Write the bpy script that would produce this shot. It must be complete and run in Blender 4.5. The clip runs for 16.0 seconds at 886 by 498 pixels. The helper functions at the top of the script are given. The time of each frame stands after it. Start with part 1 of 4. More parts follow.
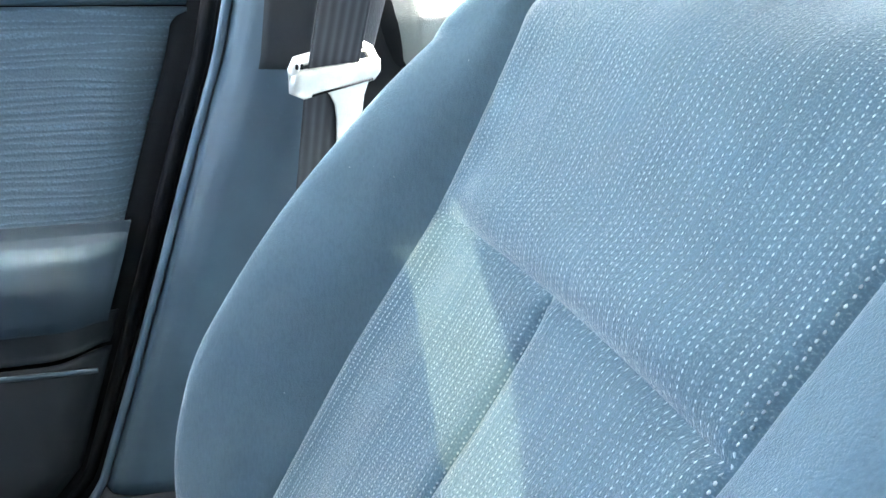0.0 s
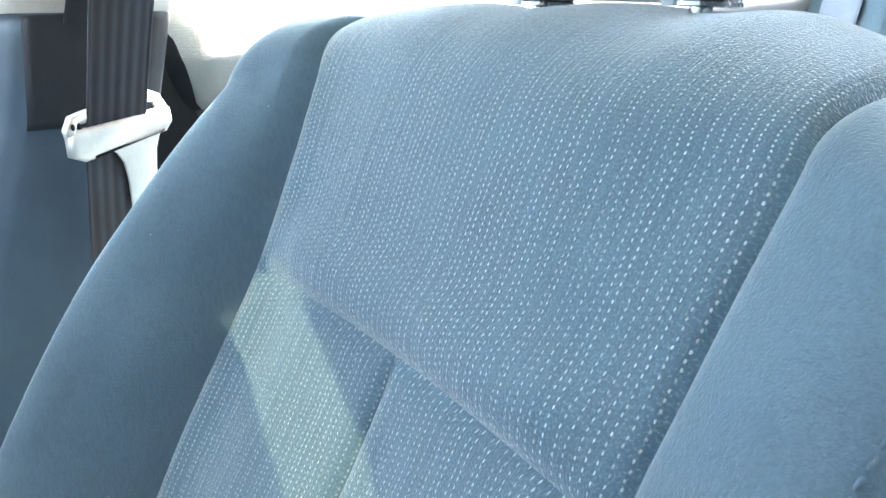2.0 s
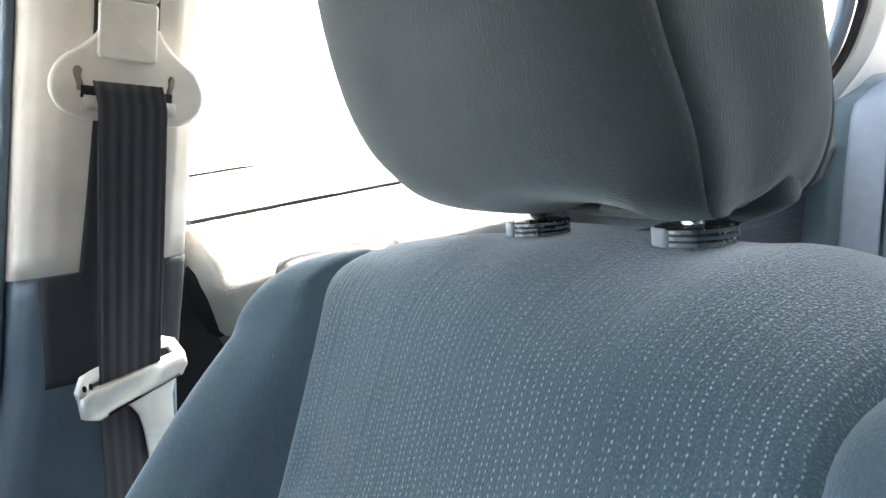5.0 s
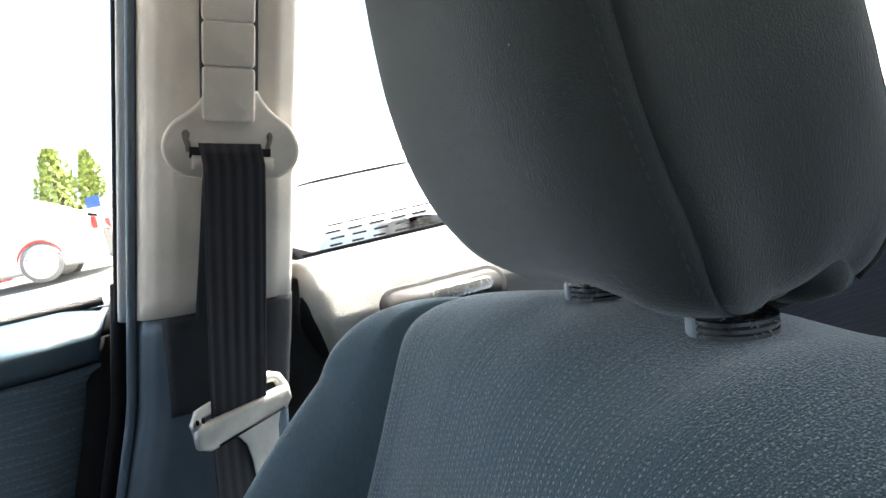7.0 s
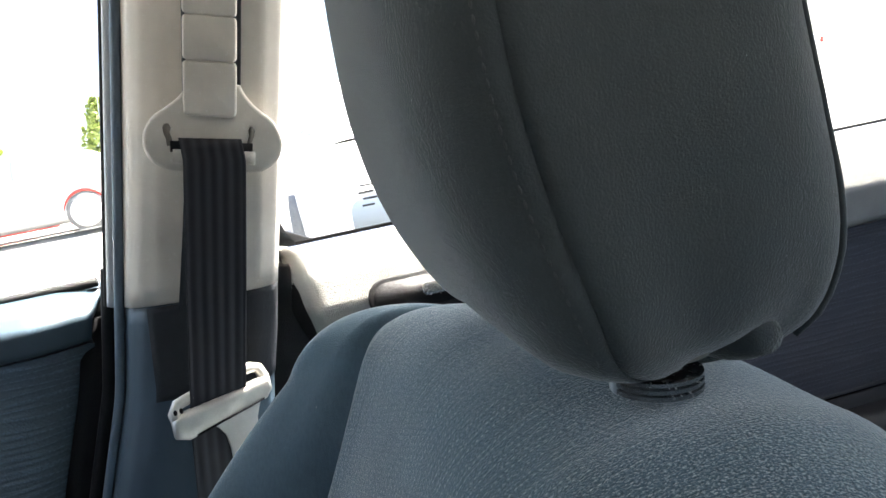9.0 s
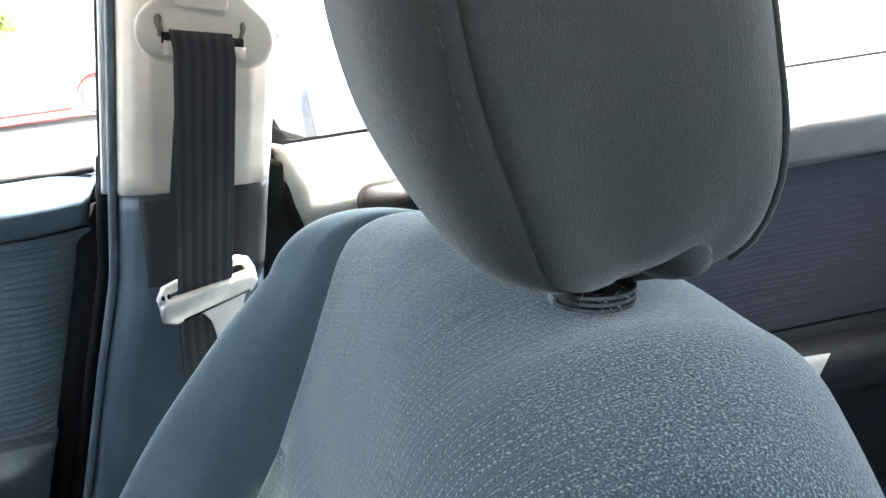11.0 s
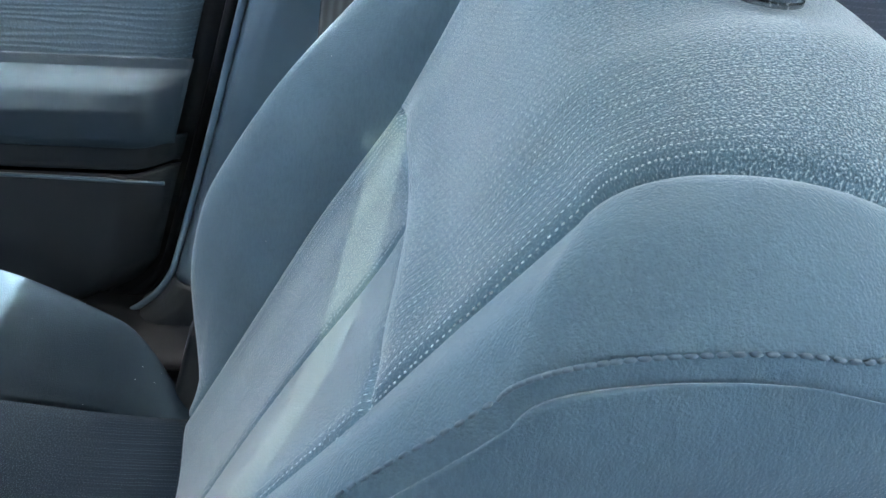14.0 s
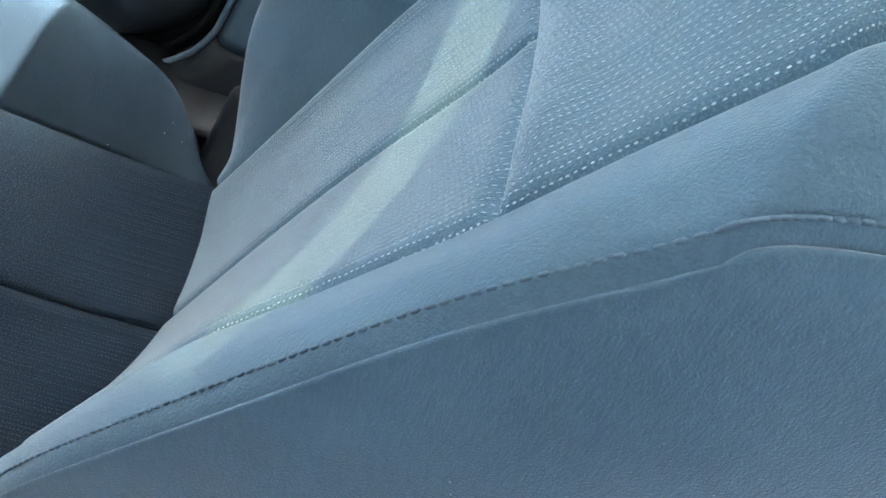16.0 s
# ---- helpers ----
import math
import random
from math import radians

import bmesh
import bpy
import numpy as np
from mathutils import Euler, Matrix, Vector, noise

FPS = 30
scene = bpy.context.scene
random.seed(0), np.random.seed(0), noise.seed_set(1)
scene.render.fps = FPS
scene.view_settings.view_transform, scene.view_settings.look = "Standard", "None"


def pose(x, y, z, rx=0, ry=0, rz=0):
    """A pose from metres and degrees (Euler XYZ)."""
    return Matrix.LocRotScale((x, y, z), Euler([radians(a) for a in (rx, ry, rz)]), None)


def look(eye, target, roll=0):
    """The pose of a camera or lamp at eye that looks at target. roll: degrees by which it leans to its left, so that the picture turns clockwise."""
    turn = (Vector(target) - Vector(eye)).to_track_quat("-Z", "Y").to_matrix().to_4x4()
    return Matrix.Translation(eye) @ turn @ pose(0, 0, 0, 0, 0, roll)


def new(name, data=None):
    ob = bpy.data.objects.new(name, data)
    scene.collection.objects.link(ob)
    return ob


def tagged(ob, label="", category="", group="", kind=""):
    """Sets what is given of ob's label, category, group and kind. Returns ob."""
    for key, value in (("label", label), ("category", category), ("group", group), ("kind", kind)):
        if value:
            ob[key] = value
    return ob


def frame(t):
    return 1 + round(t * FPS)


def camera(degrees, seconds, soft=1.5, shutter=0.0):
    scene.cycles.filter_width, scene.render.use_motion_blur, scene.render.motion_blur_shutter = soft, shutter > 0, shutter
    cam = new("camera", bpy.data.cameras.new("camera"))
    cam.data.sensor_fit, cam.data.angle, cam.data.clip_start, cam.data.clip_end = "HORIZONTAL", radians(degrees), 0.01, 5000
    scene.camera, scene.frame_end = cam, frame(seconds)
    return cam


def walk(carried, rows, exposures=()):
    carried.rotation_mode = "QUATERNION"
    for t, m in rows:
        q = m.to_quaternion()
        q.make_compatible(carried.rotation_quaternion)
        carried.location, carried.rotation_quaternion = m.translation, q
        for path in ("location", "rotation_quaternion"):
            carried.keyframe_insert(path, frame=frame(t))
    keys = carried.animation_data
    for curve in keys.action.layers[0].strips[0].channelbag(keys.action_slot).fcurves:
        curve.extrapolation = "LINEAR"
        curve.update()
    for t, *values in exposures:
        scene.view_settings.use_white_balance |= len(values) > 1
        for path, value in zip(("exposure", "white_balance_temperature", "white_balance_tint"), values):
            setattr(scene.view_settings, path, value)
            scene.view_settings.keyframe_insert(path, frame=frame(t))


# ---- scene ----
cam = camera(61.0, 16.0)
PATH = [
    (0, (0.362, -0.136, 0.938), (-1.478, 0.367, 0.337), -0.7),
    (0.5, (0.353, -0.13, 0.933), (-1.451, 0.482, 0.323), -0.3),
    (1, (0.345, -0.128, 0.936), (-1.418, 0.596, 0.33), -1.5),
    (1.5, (0.338, -0.123, 0.94), (-1.386, 0.692, 0.335), -3.9),
    (2, (0.332, -0.126, 0.956), (-1.333, 0.809, 0.361), -4.5),
    (2.5, (0.323, -0.114, 0.956), (-1.351, 0.864, 0.463), -5.3),
    (3, (0.319, -0.105, 0.959), (-1.352, 0.895, 0.507), -5.6),
    (3.5, (0.314, -0.089, 0.972), (-1.364, 0.924, 0.575), -6.8),
    (4, (0.312, -0.084, 0.979), (-1.363, 0.956, 0.646), -7.1),
    (4.5, (0.313, -0.076, 0.993), (-1.413, 0.902, 0.74), -8.9),
    (5, (0.318, -0.073, 1.004), (-1.464, 0.813, 0.807), -10.8),
    (7.5, (0.349, 0.01, 1.048), (-1.596, 0.452, 0.891), -12.4),
    (8, (0.349, 0.025, 1.057), (-1.6, 0.439, 0.886), -12.2),
    (10.5, (0.364, 0.073, 1.066), (-1.568, 0.396, 0.659), -8.6),
    (11, (0.372, 0.074, 1.063), (-1.549, 0.369, 0.591), -8.0),
    (11.5, (0.384, 0.072, 1.056), (-1.524, 0.302, 0.503), -7.3),
    (12, (0.399, 0.075, 1.049), (-1.476, 0.262, 0.379), -5.9),
    (12.5, (0.407, 0.072, 1.04), (-1.424, 0.214, 0.249), -4.1),
    (13, (0.413, 0.068, 1.033), (-1.364, 0.173, 0.12), -1.3),
    (13.5, (0.415, 0.059, 1.028), (-1.314, 0.138, 0.025), 0.8),
    (14, (0.418, 0.038, 1.03), (-1.277, 0.074, -0.032), 2.8),
    (14.5, (0.415, 0.024, 1.017), (-1.232, 0.031, -0.117), 5.3),
    (15, (0.414, 0.011, 1.01), (-1.178, 0.036, -0.2), 9.0),
    (15.5, (0.421, -0.01, 1.0), (-1.111, 0.084, -0.281), 14.3),
    (16, (0.41, -0.025, 0.989), (-1.035, 0.119, -0.386), 20.0),
]
EXPOSURE = ((0, 4.85, 6250, 5), (2, 4.6, 6350, 6), (3.5, 4.25, 6600, 9), (4.5, 3.9, 6700, 10), (5, 3.55, 6750, 10), (8, 2.5, 6650, 10), (10.5, 3.4, 6700, 9), (12.5, 4.1, 6500, 7), (14.5, 4.35, 6200, 4), (16, 4.5, 6150, 3))
walk(cam, [(t, look(eye, target, roll)) for t, eye, target, roll in PATH], EXPOSURE)

# ---- light ----
SUN = Vector((-0.184, 0.45, 1.0)).normalized()          # direction to the sun: steep, from outboard and behind
world = bpy.data.worlds.new("sky")
scene.world = world
world.use_nodes = True
wn = world.node_tree
sky = wn.nodes.new("ShaderNodeTexSky")
sky.sky_type, sky.sun_disc = "NISHITA", False
sky.sun_elevation = math.asin(SUN.z)
sky.sun_rotation = math.atan2(SUN.x, SUN.y)
sky.air_density, sky.dust_density = 1.0, 4.0
wn.links.new(sky.outputs[0], wn.nodes["Background"].inputs[0])
wn.nodes["Background"].inputs[1].default_value = 0.11
lamp = bpy.data.lights.new("sun", "SUN")
lamp.energy, lamp.angle, lamp.color = 5.0, radians(0.53), (1.0, 0.95, 0.86)
sun = new("sun", lamp)
sun.matrix_world = look(SUN * 20, (0, 0, 0))

# area lamp added inside the cabin: a narrow, weak, slanting beam onto the backrest
beam_lamp = bpy.data.lights.new("added_beam", "AREA")
beam_lamp.shape, beam_lamp.size, beam_lamp.size_y, beam_lamp.spread = "RECTANGLE", 0.41, 0.068, radians(0.5)
beam_lamp.energy, beam_lamp.color = 0.0042, (1.0, 0.86, 0.48)
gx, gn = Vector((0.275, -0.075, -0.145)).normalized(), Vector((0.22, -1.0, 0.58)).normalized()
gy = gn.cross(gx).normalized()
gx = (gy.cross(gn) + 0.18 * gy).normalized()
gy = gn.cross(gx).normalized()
beam_ob = new("added_beam", beam_lamp)
beam_ob.matrix_world = Matrix.Translation(Vector((0.066, -0.068, 0.632)) - 0.080 * gx + 0.068 * gy + 0.95 * gn) @ Matrix((gx, gy, gn)).transposed().to_4x4()


# ---- materials ----
class Nodes:
    """A small wrapper to write node materials in few lines."""

    def __init__(self, name, rough=0.6, metal=0.0, color=(0.5, 0.5, 0.5)):
        self.mat = bpy.data.materials.new(name)
        self.mat.use_nodes = True
        self.tree = self.mat.node_tree
        self.bsdf = self.tree.nodes["Principled BSDF"]
        self.set("Roughness", rough), self.set("Metallic", metal), self.set("Base Color", (*color, 1))

    def set(self, key, value):
        self.bsdf.inputs[key].default_value = value
        return self

    def node(self, kind, **given):
        n = self.tree.nodes.new("ShaderNode" + kind)
        for key, value in given.items():
            setattr(n, key, value)
        return n

    def link(self, a, b):
        self.tree.links.new(a, b)

    def put(self, socket, value):
        if hasattr(value, "links"):
            self.link(value, socket)
        else:
            socket.default_value = value

    def math(self, op, a, b=0.0, c=0.0):
        n = self.node("Math", operation=op)
        for s, v in zip(n.inputs, (a, b, c)):
            self.put(s, v)
        return n.outputs[0]

    def coords(self, kind="Object", scale=(1, 1, 1)):
        c, m = self.node("TexCoord"), self.node("Mapping")
        m.inputs["Scale"].default_value = scale
        self.link(c.outputs[kind], m.inputs[0])
        return m.outputs[0]

    def noise(self, at, scale, detail=3.0, rough=0.55):
        n = self.node("TexNoise")
        self.link(at, n.inputs["Vector"])
        n.inputs["Scale"].default_value, n.inputs["Detail"].default_value, n.inputs["Roughness"].default_value = scale, detail, rough
        return n.outputs[0]

    def ramp(self, fac, *stops):
        n = self.node("ValToRGB")
        self.put(n.inputs[0], fac)
        e = n.color_ramp.elements
        while len(e) < len(stops):
            e.new(0.5)
        for el, (pos, col) in zip(e, stops):
            el.position, el.color = pos, (*(col if isinstance(col, tuple) else (col,) * 3), 1)
        return n.outputs[0]

    def mix(self, fac, a, b, blend="MIX"):
        n = self.node("Mix", data_type="RGBA", blend_type=blend)
        self.put(n.inputs[0], fac)
        for s, v in ((n.inputs[6], a), (n.inputs[7], b)):
            self.put(s, (*v, 1) if isinstance(v, tuple) else v)
        return n.outputs[2]

    def color(self, value):
        self.link(value, self.bsdf.inputs["Base Color"])
        return self

    def bump(self, height, strength=0.5, distance=0.001):
        n = self.node("Bump")
        n.inputs["Strength"].default_value, n.inputs["Distance"].default_value = strength, distance
        self.link(height, n.inputs["Height"])
        old = self.bsdf.inputs["Normal"].links
        if old:
            self.link(old[0].from_socket, n.inputs["Normal"])
        self.link(n.outputs[0], self.bsdf.inputs["Normal"])
        return self


def lighter(c, k):
    return tuple(min(1.0, v * k) for v in c)


def suede(name, base, nap=0.7, sheen=0.52):
    """Brushed knit seat cloth: short nap, faint streaks and worn patches."""
    m = Nodes(name, 0.95, color=base)
    at = m.coords()
    fine, mid, big = m.noise(at, 900, 4), m.noise(m.coords(scale=(1, 1, 0.22)), 520, 4, 0.6), m.noise(at, 9, 4)
    c = m.mix(m.ramp(big, (0.3, 0.0), (0.7, 1.0)), lighter(base, 0.86), lighter(base, 1.12))
    c = m.mix(m.math("MULTIPLY", m.ramp(fine, (0.35, 0.0), (0.65, 1.0)), 0.22), c, lighter(base, 0.6))
    c = m.mix(m.math("MULTIPLY", m.ramp(mid, (0.42, 0.0), (0.64, 1.0)), 0.20 * nap), c, lighter(base, 1.4))
    c = m.mix(m.math("MULTIPLY", m.ramp(mid, (0.34, 1.0), (0.50, 0.0)), 0.20 * nap), c, lighter(base, 0.6))
    lint = m.node("TexVoronoi")
    m.link(at, lint.inputs["Vector"])
    lint.inputs["Scale"].default_value = 110
    pick = m.node("SeparateColor")
    m.link(lint.outputs["Color"], pick.inputs[0])
    speck = m.math("MULTIPLY", m.math("LESS_THAN", lint.outputs["Distance"], 0.055), m.math("GREATER_THAN", pick.outputs[0], 0.93))
    c = m.mix(m.math("MULTIPLY", speck, 0.55), c, (0.55, 0.60, 0.62))
    m.color(c).bump(fine, 0.5, 0.0014).bump(mid, 0.30 * nap, 0.0014)
    m.set("Sheen Weight", sheen), m.set("Sheen Roughness", 0.35), m.set("Sheen Tint", (0.94, 0.98, 1.0, 1)), m.set("Specular IOR Level", 0.15)
    return m.mat


def dotted(name, base, dot, pitch=0.0054, row=0.0036, sheen=0.85):
    """Tufted seat cloth: uneven columns of light stitches low down, a pebbled pile towards the crest; UVs are in metres."""
    m = Nodes(name, 0.95, color=base)
    uv = m.node("TexCoord").outputs["UV"]
    wob = m.node("TexNoise")
    m.link(uv, wob.inputs["Vector"])
    wob.inputs["Scale"].default_value, wob.inputs["Detail"].default_value = 70, 3
    sep = m.node("SeparateXYZ")
    m.link(uv, sep.inputs[0])
    jig = m.math("MULTIPLY", m.math("SUBTRACT", wob.outputs[0], 0.5), 0.0022)
    col = m.math("DIVIDE", m.math("ADD", sep.outputs[0], jig), pitch)
    cell = m.math("FLOOR", col)
    fx = m.math("SUBTRACT", m.math("SUBTRACT", col, cell), 0.5)
    wn1 = m.node("TexWhiteNoise", noise_dimensions="1D")
    m.link(cell, wn1.inputs["W"])
    shift = m.math("ADD", m.math("MULTIPLY", cell, 0.5), m.math("MULTIPLY", wn1.outputs[0], 0.45))
    rowv = m.math("ADD", m.math("DIVIDE", sep.outputs[1], row), shift)
    rcell = m.math("FLOOR", rowv)
    fy = m.math("SUBTRACT", m.math("SUBTRACT", rowv, rcell), 0.5)
    wn2 = m.node("TexWhiteNoise", noise_dimensions="2D")
    comb = m.node("CombineXYZ")
    m.link(cell, comb.inputs[0]), m.link(rcell, comb.inputs[1])
    m.link(comb.outputs[0], wn2.inputs["Vector"])
    spread = m.node("SeparateColor")
    m.link(wn2.outputs["Color"], spread.inputs[0])
    off = m.math("ADD", m.math("MULTIPLY", m.math("SUBTRACT", wn1.outputs[0], 0.5), 0.55), m.math("MULTIPLY", m.math("SUBTRACT", spread.outputs[1], 0.5), 0.10))
    ex = m.math("DIVIDE", m.math("MULTIPLY", m.math("ADD", fx, off), pitch), 0.00050)
    ey = m.math("DIVIDE", m.math("MULTIPLY", m.math("ADD", fy, m.math("MULTIPLY", m.math("SUBTRACT", spread.outputs[2], 0.5), 0.22)), row), 0.00098)
    r2 = m.math("ADD", m.math("POWER", m.math("ABSOLUTE", ex), 2.0), m.math("POWER", m.math("ABSOLUTE", ey), 2.2))
    mark = m.ramp(r2, (0.15, 1.0), (1.15, 0.0))
    strength = m.math("MULTIPLY_ADD", spread.outputs[0], 0.65, 0.50)
    column = m.ramp(wn1.outputs[0], (0.10, 0.40), (0.65, 1.0))
    fade = m.ramp(m.math("MULTIPLY", sep.outputs[1], 2.0), (0.28, 1.0), (0.54, 0.0))
    mark = m.math("MULTIPLY", m.math("MULTIPLY", m.math("MULTIPLY", mark, strength), column), fade)
    at = m.coords()
    tuft, big = m.noise(at, 420, 3, 0.6), m.noise(at, 12, 3)
    streak = m.noise(m.coords("UV", (1, 0.03, 1)), 420, 3, 0.6)
    fine = m.noise(m.coords("UV", (1, 0.6, 1)), 900, 3, 0.6)
    c = m.mix(m.ramp(big, (0.3, 0.0), (0.7, 1.0)), lighter(base, 0.9), lighter(base, 1.1))
    c = m.mix(m.math("MULTIPLY", m.ramp(streak, (0.40, 1.0), (0.60, 0.0)), 0.30), c, lighter(base, 0.55))
    c = m.mix(m.math("MULTIPLY", m.ramp(fine, (0.38, 1.0), (0.60, 0.0)), 0.30), c, lighter(base, 0.45))
    c = m.mix(m.math("MULTIPLY", m.ramp(tuft, (0.52, 0.0), (0.72, 1.0)), 0.25), c, lighter(base, 1.5))
    pile = m.math("MULTIPLY_ADD", fade, -0.62, 0.85)
    grain = m.noise(m.coords("UV", (1.1, 0.85, 1)), 860, 1.8, 0.55)
    c = m.mix(m.math("MULTIPLY", m.ramp(grain, (0.36, 1.0), (0.50, 0.0)), m.math("MULTIPLY", pile, 0.75)), c, lighter(base, 0.34))
    c = m.mix(m.math("MULTIPLY", m.ramp(grain, (0.54, 0.0), (0.70, 1.0)), m.math("MULTIPLY", pile, 0.70)), c, dot)
    c = m.mix(mark, c, dot)
    m.color(c).bump(m.math("MULTIPLY", grain, pile), 0.6, 0.0024).bump(fine, 0.5, 0.0012).bump(streak, 0.25, 0.0012).bump(mark, 0.9, 0.0016)
    m.set("Sheen Weight", sheen), m.set("Sheen Roughness", 0.35), m.set("Sheen Tint", (0.94, 0.98, 1.0, 1)), m.set("Specular IOR Level", 0.12)
    return m.mat


def rippled(name, base):
    """Door insert cloth with fine wavy horizontal ribs; UVs are in metres."""
    m = Nodes(name, 0.9, color=base)
    uv = m.node("TexCoord").outputs["UV"]
    mp = m.node("Mapping")
    m.link(uv, mp.inputs[0])
    mp.inputs["Scale"].default_value = (6, 60, 1)
    warp = m.noise(mp.outputs[0], 1.0, 2)
    sep = m.node("SeparateXYZ")
    m.link(uv, sep.inputs[0])
    ph = m.math("ADD", m.math("MULTIPLY", sep.outputs[1], 2 * math.pi / 0.0078), m.math("MULTIPLY", warp, 17.0))
    wave = m.math("MULTIPLY_ADD", m.math("SINE", ph), 0.5, 0.5)
    st = m.node("TexNoise")
    m.link(uv, st.inputs["Vector"])
    st.inputs["Scale"].default_value, st.inputs["Detail"].default_value = 420, 2
    dash = m.node("TexNoise")
    m.link(uv, dash.inputs["Vector"])
    dash.inputs["Scale"].default_value, dash.inputs["Detail"].default_value = 300, 1
    c = m.mix(m.math("MULTIPLY", m.math("MULTIPLY", m.ramp(wave, (0.74, 0.0), (0.97, 1.0)), m.ramp(dash.outputs[0], (0.38, 0.2), (0.58, 1.0))), 0.42), lighter(base, 0.97), lighter(base, 2.0))
    c = m.mix(m.math("MULTIPLY", m.ramp(st.outputs[0], (0.4, 0.0), (0.65, 1.0)), 0.4), c, lighter(base, 0.55))
    m.color(c).bump(wave, 0.3, 0.0015).bump(st.outputs[0], 0.4, 0.001)
    m.set("Sheen Weight", 0.3), m.set("Specular IOR Level", 0.15)
    return m.mat


def plastic(name, base, rough=0.45, grain=700.0, depth=0.5, spec=0.5):
    """Moulded trim with a leather-like grain, faint smudges and scuffs."""
    m = Nodes(name, rough, color=base)
    at = m.coords()
    v = m.node("TexVoronoi", feature="DISTANCE_TO_EDGE")
    m.link(at, v.inputs["Vector"])
    v.inputs["Scale"].default_value = grain
    big, fine = m.noise(at, 14, 5), m.noise(at, 260, 3)
    c = m.mix(m.ramp(big, (0.35, 0.0), (0.7, 1.0)), lighter(base, 0.88), lighter(base, 1.12))
    c = m.mix(m.math("MULTIPLY", m.ramp(fine, (0.62, 0.0), (0.75, 1.0)), 0.25), c, lighter(base, 1.7))
    m.color(c).bump(m.ramp(v.outputs[0], (0.0, 0.0), (0.25, 1.0)), depth, 0.0005)
    m.link(m.math("MULTIPLY_ADD", big, 0.25, rough - 0.12), m.bsdf.inputs["Roughness"])
    m.set("Specular IOR Level", spec)
    return m.mat


def metal(name, base, rough=0.25):
    m = Nodes(name, rough, 1.0, base)
    at = m.coords()
    n = m.noise(at, 300, 4)
    m.color(m.mix(m.ramp(n, (0.4, 0.0), (0.7, 1.0)), lighter(base, 0.8), base))
    m.link(m.math("MULTIPLY_ADD", n, 0.25, rough - 0.1), m.bsdf.inputs["Roughness"])
    return m.mat


def plain(name, base, rough=0.6, scale=20.0, vary=0.15, spec=0.4):
    m = Nodes(name, rough, color=base)
    at = m.coords()
    n, f = m.noise(at, scale, 6), m.noise(at, scale * 14, 3)
    c = m.mix(m.ramp(n, (0.3, 0.0), (0.7, 1.0)), lighter(base, 1 - vary), lighter(base, 1 + vary))
    m.color(m.mix(m.math("MULTIPLY", m.ramp(f, (0.4, 0.0), (0.7, 1.0)), 0.3), c, lighter(base, 0.75))).bump(f, 0.2, 0.002)
    m.set("Specular IOR Level", spec)
    return m.mat


def glass(name, tint=(0.93, 0.96, 0.95)):
    m = Nodes(name, 0.0, color=tint)
    m.set("Transmission Weight", 1.0), m.set("IOR", 1.08)
    return m.mat


BLUE = (0.106, 0.163, 0.204)
M_SUEDE = suede("brushed_blue_grey_cloth", BLUE)
M_HEAD = suede("brushed_grey_cloth", (0.080, 0.092, 0.095), 0.35, 0.6)
M_DOTS = dotted("dotted_blue_grey_cloth", (0.096, 0.160, 0.204), (0.64, 0.73, 0.76))
# cushion cloths: the seat's blue darkened, so shade is in the colour
M_CUSHION = dotted("shade_dark_ribbed_cloth", (0.015, 0.024, 0.036), (0.09, 0.115, 0.14), 0.0042, 0.0030, 0.0)
M_CUSHION_SIDE = suede("shade_dark_brushed_cloth", (0.012, 0.021, 0.032), 0.5, 0.0)
M_REAR_CLOTH = rippled("rippled_charcoal_cloth", (0.064, 0.070, 0.090))
M_DOOR_CLOTH = rippled("rippled_slate_cloth", (0.115, 0.162, 0.205))
M_TRIM = plastic("slate_plastic_trim", (0.055, 0.090, 0.124), 0.33, 900, 0.3, 0.7)
M_ARM = plastic("padded_navy_vinyl", (0.030, 0.048, 0.068), 0.55, 620, 0.6, 0.3)
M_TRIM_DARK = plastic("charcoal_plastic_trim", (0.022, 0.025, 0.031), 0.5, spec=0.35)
M_BEIGE = plastic("warm_grey_plastic", (0.74, 0.69, 0.625), 0.5, 900, 0.25)
M_SILL = plastic("grained_grey_vinyl", (0.30, 0.30, 0.29), 0.5, 520, 0.8)
M_RUBBER = plain("black_rubber", (0.012, 0.012, 0.014), 0.6, 40, 0.15, 0.15)
M_SLOT = plain("slot_shade_grey", (0.26, 0.235, 0.205), 0.7, 40)
M_FRAME = plain("grey_frame_paint", (0.55, 0.58, 0.60), 0.35, 40, 0.08, 0.6)
M_SEAL = plain("blue_grey_seal", (0.13, 0.18, 0.235), 0.35, 40)
M_WHITE_PLASTIC = plastic("off_white_plastic", (0.66, 0.64, 0.58), 0.4, 1200, 0.1)
M_TONGUE = plain("worn_pale_steel", (0.74, 0.72, 0.67), 0.34, 60, 0.12, 0.8)
M_TONGUE.node_tree.nodes["Principled BSDF"].inputs["Metallic"].default_value = 0.55
M_BUTTON = plastic("pale_blue_grey_plastic", (0.42, 0.47, 0.50), 0.3, 1200, 0.1)
M_CHROME = metal("polished_steel", (0.75, 0.75, 0.74), 0.16)
M_BRIGHT = plain("worn_bright_steel", (0.66, 0.65, 0.62), 0.35, 60, 0.1, 0.7)
M_DARK_METAL = metal("dark_ribbed_metal", (0.40, 0.41, 0.42), 0.22)
M_CARPET = plain("dark_carpet", (0.035, 0.037, 0.042), 0.95, 60, 0.3)
M_LINING = plain("pale_headliner_cloth", (0.72, 0.70, 0.66), 0.9, 120, 0.08)
M_GLASS = glass("window_glass")
